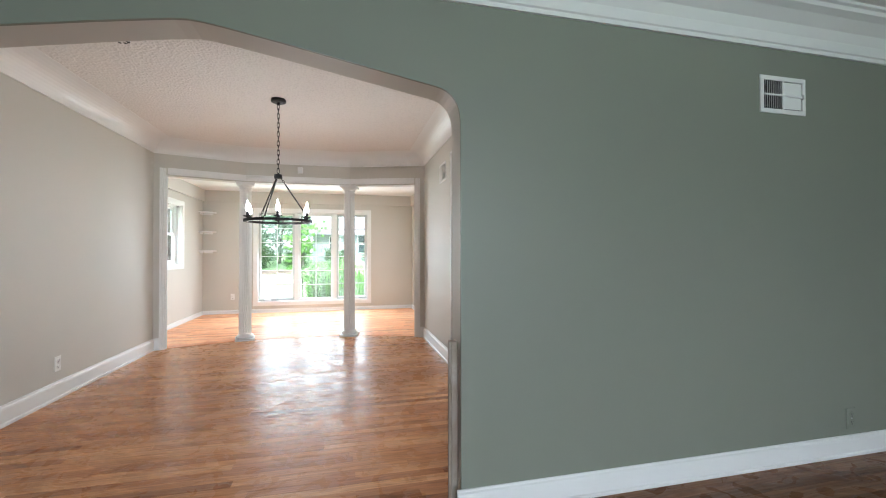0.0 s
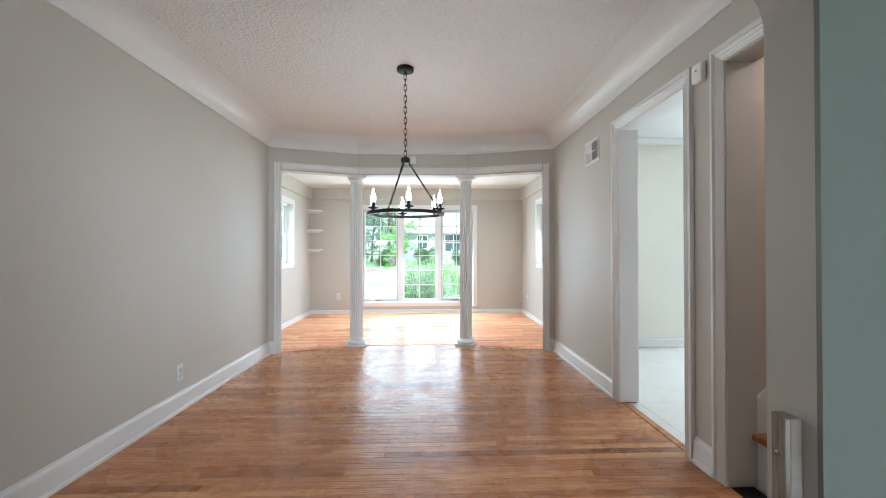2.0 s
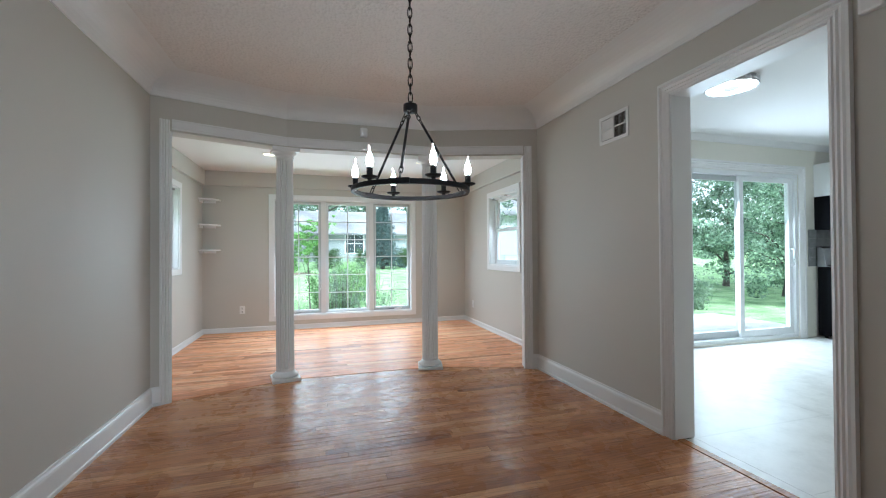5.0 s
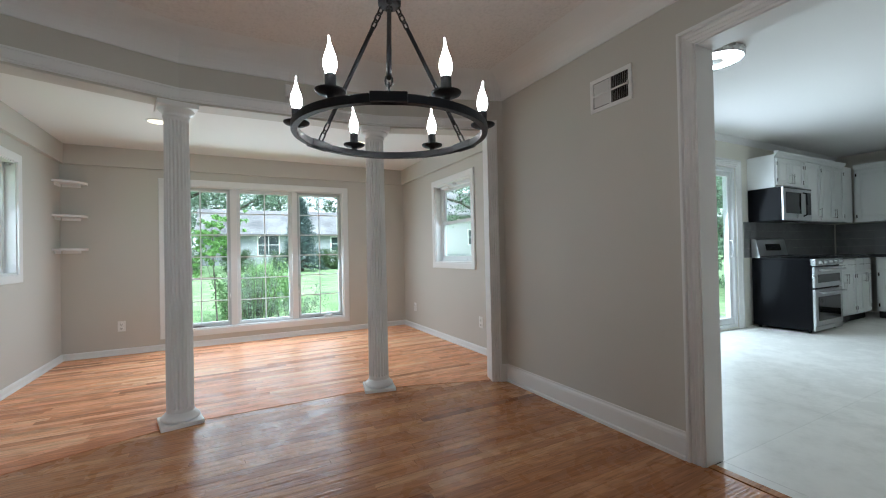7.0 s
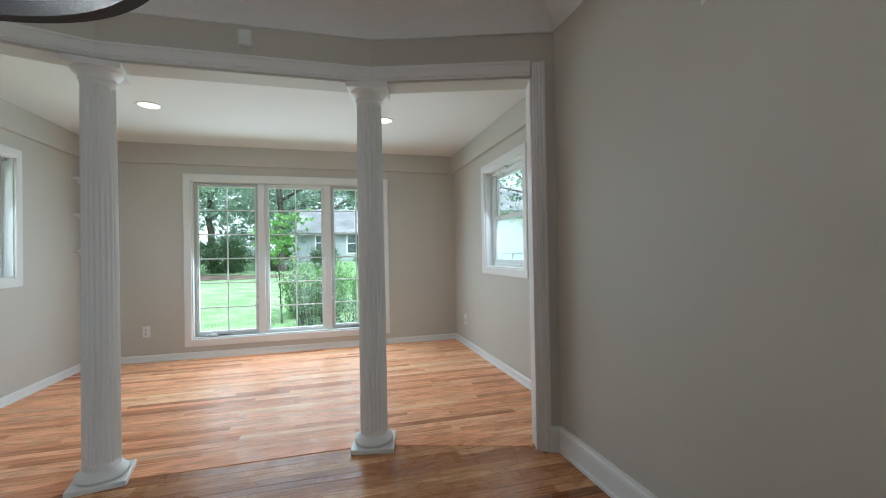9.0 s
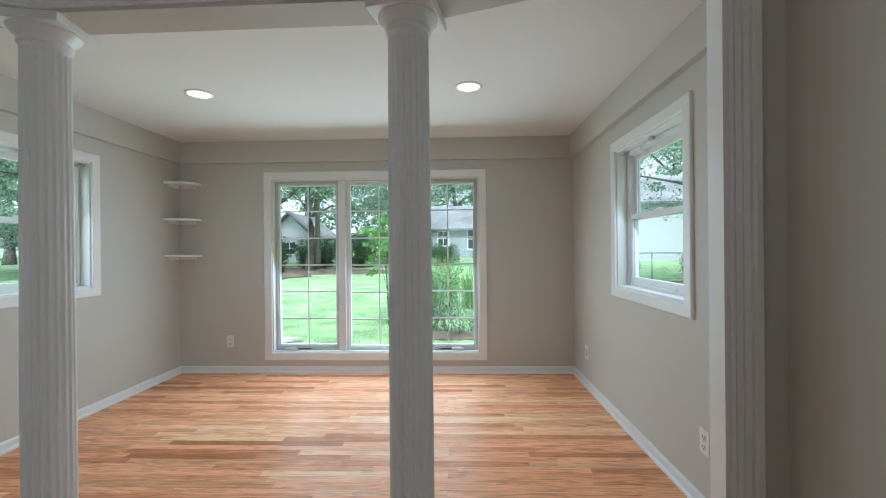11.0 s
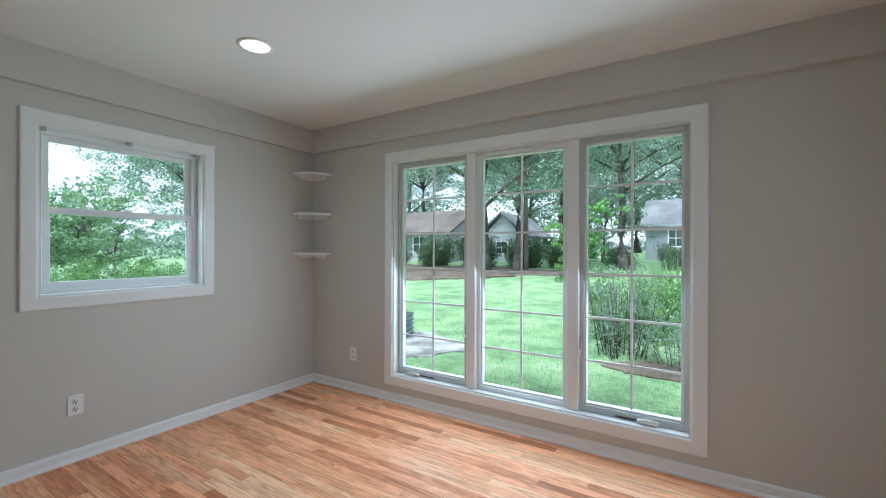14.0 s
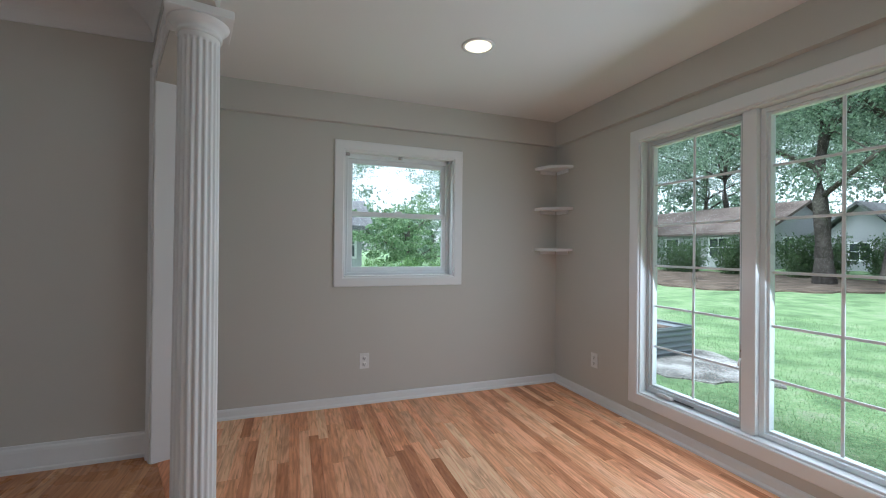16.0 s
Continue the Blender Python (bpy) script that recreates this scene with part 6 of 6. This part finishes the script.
def house(name, label, x0, x1, y0, y1, eave, ridge, siding, roofing, along, wins, doors=(), board=0.13, z0=None):
    """A house with lapped siding, a gable roof and windows as (face, centre, sill, width, height)."""
    zb = ground_z((x0 + x1) / 2, (y0 + y1) / 2) - 0.4 if z0 is None else z0
    h = thing(name, label, "house", "neighbouring houses", pose(0, 0, zb))
    boxpart("wall", h, siding, (x0 + 0.03, x1 - 0.03, y0 + 0.03, y1 - 0.03, 0, eave - zb))
    bm = bmesh.new()
    k = 0
    while k * board < eave - zb - 0.02:
        z = k * board
        for a in ((x0, x1, y0 - 0.0, y0 + 0.028), (x0, x1, y1 - 0.028, y1), (x0, x0 + 0.028, y0 + 0.028, y1 - 0.028), (x1 - 0.028, x1, y0 + 0.028, y1 - 0.028)):
            box(bm, *a, z, z + board * 0.88)
        k += 1
    part("siding", bm, siding, h)
    bm = bmesh.new()
    o = 0.4
    e, rz_ = eave - zb, ridge - zb
    if along == "x":
        ym = (y0 + y1) / 2
        sec = [(y0 - o, e - 0.12), (ym, rz_), (y1 + o, e - 0.12), (y1 + o, e - 0.28), (ym, rz_ - 0.18), (y0 - o, e - 0.28)]
        A = [bm.verts.new((x0 - o, y, z)) for y, z in sec]
        B = [bm.verts.new((x1 + o, y, z)) for y, z in sec]
    else:
        xm = (x0 + x1) / 2
        sec = [(x0 - o, e - 0.12), (xm, rz_), (x1 + o, e - 0.12), (x1 + o, e - 0.28), (xm, rz_ - 0.18), (x0 - o, e - 0.28)]
        A = [bm.verts.new((x, y0 - o, z)) for x, z in sec]
        B = [bm.verts.new((x, y1 + o, z)) for x, z in sec]
    bm.faces.new(A), bm.faces.new(list(reversed(B)))
    for q in range(6):
        bm.faces.new((A[q], A[(q + 1) % 6], B[(q + 1) % 6], B[q]))
    part("roof", bm, roofing, h)
    bm = bmesh.new()
    if along == "x":
        for x in (x0 + 0.02, x1 - 0.06):
            prism(bm, [(y0 + 0.03, e - 0.3), ((y0 + y1) / 2, rz_ - 0.2), (y1 - 0.03, e - 0.3)], x, x + 0.04, Matrix(((0, 0, 1, 0), (1, 0, 0, 0), (0, 1, 0, 0), (0, 0, 0, 1))))
    else:
        for y in (y0 + 0.02, y1 - 0.06):
            prism(bm, [(x0 + 0.03, e - 0.3), ((x0 + x1) / 2, rz_ - 0.2), (x1 - 0.03, e - 0.3)], y, y + 0.04, Matrix(((1, 0, 0, 0), (0, 0, 1, 0), (0, 1, 0, 0), (0, 0, 0, 1))))
    part("gable", bm, siding, h)
    for face, c, sill, w, hh in wins:
        bm, bg = bmesh.new(), bmesh.new()
        f = 0.09
        for d in ((-w / 2 - f, w / 2 + f, sill - f, sill), (-w / 2 - f, w / 2 + f, sill + hh, sill + hh + f), (-w / 2 - f, -w / 2, sill, sill + hh), (w / 2, w / 2 + f, sill, sill + hh), (-w / 2, w / 2, sill + hh / 2 - 0.025, sill + hh / 2 + 0.025), (-0.02, 0.02, sill, sill + hh)):
            if face == "y0":
                box(bm, c + d[0], c + d[1], y0 - 0.05, y0 + 0.01, d[2] - zb, d[3] - zb)
            elif face == "x1":
                box(bm, x1 - 0.01, x1 + 0.05, c + d[0], c + d[1], d[2] - zb, d[3] - zb)
            else:
                box(bm, x0 - 0.05, x0 + 0.01, c + d[0], c + d[1], d[2] - zb, d[3] - zb)
        wn_ = part("window", bm, TRIM, h)
        if face == "y0":
            box(bg, c - w / 2, c + w / 2, y0 - 0.02, y0 + 0.005, sill - zb, sill + hh - zb)
        elif face == "x1":
            box(bg, x1 - 0.005, x1 + 0.02, c - w / 2, c + w / 2, sill - zb, sill + hh - zb)
        else:
            box(bg, x0 - 0.02, x0 + 0.005, c - w / 2, c + w / 2, sill - zb, sill + hh - zb)
        part("pane", bg, FARGLASS, wn_)
    return h


house("house", "single-storey grey sided house with a grey shingle roof", -0.8, 13.0, 35.0, 43.0, 3.1, 5.4, SIDING_GREY, ROOF_GREY, "x",
      [("y0", 1.2, 1.5, 0.9, 1.2), ("y0", 4.2, 1.2, 1.6, 1.7), ("y0", 7.2, 1.5, 0.9, 1.2), ("y0", 10.2, 1.5, 1.4, 1.2)])
house("house", "low grey house with a brown shingle roof", -27.0, -14.2, 28.0, 36.0, 2.7, 4.7, SIDING_WHITE, ROOF_BROWN, "x",
      [("y0", -24.0, 1.0, 1.0, 1.2), ("y0", -20.6, 1.0, 1.0, 1.2), ("y0", -17.0, 1.0, 1.2, 1.2), ("x1", 30.5, 1.0, 1.0, 1.2)])
house("garage", "white sided garage with a grey shingle roof", -12.6, -8.8, 30.5, 36.0, 2.4, 4.2, SIDING_WHITE, ROOF_GREY, "y", [("y0", -10.7, 0.9, 0.9, 0.9)])
house("house", "white sided neighbour house", 14.0, 28.0, 29.0, 38.0, 4.6, 7.2, SIDING_WHITE, ROOF_GREY, "x", [("y0", 21.0, 1.8, 1.0, 1.3)], board=0.26)
house("garden_shed", "white sided shed with a grey roof and a window", -18.0, -14.0, -3.2, 3.35, 2.25, 3.4, SIDING_WHITE, ROOF_GREY, "y", [("x1", 2.4, 0.9, 1.3, 0.95)])

rb = thing("raised_bed", "corrugated galvanized raised garden bed", "raised bed", at=pose(-2.55, 6.0, ground_z(-2.55, 6.0) + 0.02, 0, 0, 4))
bm = bmesh.new()
nz = 26
wv = [(0.018 * math.sin(2 * math.pi * k / nz * 5), 0.42 * k / nz) for k in range(nz + 1)]
prof = [(o, z) for o, z in wv] + [(o - 0.012, z) for o, z in reversed(wv)]
sweep(bm, [(-0.72, -0.5), (0.72, -0.5), (0.72, 0.5), (-0.72, 0.5), (-0.72, -0.5)], prof)
part("shell", bm, GALV, rb)
boxpart("soil", rb, MULCH, (-0.69, 0.69, -0.47, 0.47, 0, 0.36), 0, "dark garden soil")
bm = bmesh.new()
tube(bm, [(-0.73, -0.51, 0.42), (0.73, -0.51, 0.42), (0.73, 0.51, 0.42), (-0.73, 0.51, 0.42)], 0.016, 8, closed=True)
part("rim", bm, GALV, rb)

up = thing("utility_pole", "grey wooden utility pole with a transformer", "utility pole", at=g(-19.0, 12.2))
bm = bmesh.new()
tube(bm, [(0, 0, -0.4), (0, 0, 4.5), (0, 0, 9.0)], 0.16, 12, taper=0.11)
part("pole", bm, POLEWOOD, up)
bm = bmesh.new()
lathe(bm, [(0.0, 5.6), (0.24, 5.6), (0.26, 5.65), (0.26, 6.5), (0.22, 6.58), (0.0, 6.6)], 20, Matrix.Translation((0.42, 0, 0)), cap=False)
part("transformer", bm, GALV, up)
boxpart("cross_arm", up, POLEWOOD, (-0.06, 0.06, -1.1, 1.1, 8.2, 8.34), 0.01)
copy_thing(up, g(-5.95, 23.2, 50))
for k, (a, b, sag) in enumerate((((-19.0, 12.2, 7.8), (-8.0, -20.0, 6.6), 0.7), ((-19.0, 12.2, 6.4), (-0.6, 0.4, 3.0), 0.5), ((-19.0, 12.2, 8.0), (-16.0, 40.0, 8.0), 0.8), ((-19.0, 12.2, 5.4), (-16.0, 40.0, 5.2), 0.7), ((-16.0, 40.0, 6.5), (20.0, 33.0, 6.2), 0.8))):
    bm = bmesh.new()
    A, B = Vector(a), Vector(b)
    tube(bm, [A.lerp(B, u / 16) - Vector((0, 0, sag * 4 * (u / 16) * (1 - u / 16))) for u in range(17)], 0.014, 5)
    solid("power_line", bm, WIRE, "thin black overhead cable", "cable", "overhead cables")

# chain-link fence by the neighbour's lawn
fe = thing("wire_fence", "low grey chain-link fence", "fence")
for k in range(9):
    x = 6.5 + 2.0 * k
    bm = bmesh.new()
    tube(bm, [(x, 16.2, ground_z(x, 16.2) - 0.2), (x, 16.2, ground_z(x, 16.2) + 1.15)], 0.03, 8)
    part("post", bm, GALV, fe)
bm = bmesh.new()
tube(bm, [(6.5 + 2.0 * k, 16.2, ground_z(6.5 + 2 * k, 16.2) + 1.13) for k in range(9)], 0.02, 6)
part("top_rail", bm, GALV, fe)
bm = bmesh.new()
for k in range(80):
    for s in (-1, 1):
        x = 6.5 + 0.2 * k
        if 6.5 <= x + s * 1.0 <= 22.5:
            tube(bm, [(x, 16.2, ground_z(x, 16.2) + 0.05), (x + s * 1.0, 16.2, ground_z(x, 16.2) + 1.1)], 0.004, 3)
part("mesh", bm, GALV, fe)

# belt of trees that closes the view all round
wr = random.Random(77)
cs, rs = [], []
for k in range(1000):
    a, d = wr.uniform(0, 2 * math.pi), wr.uniform(50, 78)
    x, y = d * math.cos(a), d * math.sin(a)
    top = 7.5 + 2.5 * math.sin(7 * a + 1) + 1.5 * math.sin(17 * a) + 2.5 * math.sin(a)
    cs.append((x, y, ground_z(x, y) + top * wr.random()))
    q = wr.uniform(1.2, 3.4)
    rs.append((q, q, q * 0.8))
wb = new("woodland", leaf_mesh("woodland", LEAF_TREE, cs, rs, 120000, 0.28, seed=78))
tagged(wb, "distant belt of leafy trees", "woodland", kind="stuff")

# grass blades near the windows
nb = 52000
px = nrng.uniform(-5.0, 8.5, nb)
py = 3.25 + 8.5 * nrng.random(nb) ** 1.5
keep = ~(((px + 2.7) / 2.1) ** 2 + ((py - 5.9) / 1.35) ** 2 < 1) & ~((px > 4.1) & (py < 3.1))
px, py = px[keep], py[keep]
n = len(px)
pz = np.array([ground_z(a, b) for a, b in zip(px, py)])
hgt = nrng.uniform(0.025, 0.06, n)
ang = nrng.uniform(0, math.pi, n)
wd = 0.0045
tipx, tipy = nrng.normal(0, 0.025, n), nrng.normal(0, 0.025, n)
v = np.stack([np.stack([px - np.cos(ang) * wd, py - np.sin(ang) * wd, pz - 0.01], 1), np.stack([px + np.cos(ang) * wd, py + np.sin(ang) * wd, pz - 0.01], 1), np.stack([px + tipx, py + tipy, pz + hgt], 1)], 1).reshape(-1, 3)
me = bpy.data.meshes.new("grass")
me.from_pydata(v.tolist(), [], np.arange(3 * n).reshape(-1, 3).tolist())
me.materials.append(leafy("grass_blades", (0.20, 0.35, 0.155), (0.40, 0.55, 0.28)))
tagged(new("grass", me), "short mown grass blades", "grass", kind="stuff")

# spot fitting at the far end of the kitchen ceiling
sp = thing("spot_light", "small black ceiling spot fitting with a lit lamp", "spot light", at=pose(7.95, -1.05, KITCHEN_CEIL))
bm = bmesh.new()
lathe(bm, [(0.0, -0.001), (0.05, -0.001), (0.052, -0.004), (0.05, -0.02), (0.0, -0.02)], 24, cap=False)
part("base", bm, BLACK, sp)
boxpart("bar", sp, BLACK, (-0.18, 0.18, -0.012, 0.012, -0.04, -0.02), 0.003)
for x in (-0.15, 0.15):
    bm = bmesh.new()
    lathe(bm, [(0.012, -0.04), (0.014, -0.055), (0.03, -0.07), (0.034, -0.115), (0.031, -0.115), (0.028, -0.08), (0.0, -0.075)], 20, Matrix.Translation((x, 0, 0)), cap=False)
    hd = part("lamp_head", bm, BLACK, sp)
    bm = bmesh.new()
    lathe(bm, [(0.0, -0.11), (0.02, -0.108), (0.028, -0.095), (0.0, -0.09)], 16, Matrix.Translation((x, 0, 0)), cap=False)
    part("bulb", bm, SPOTGLOW, hd, "glowing lamp")
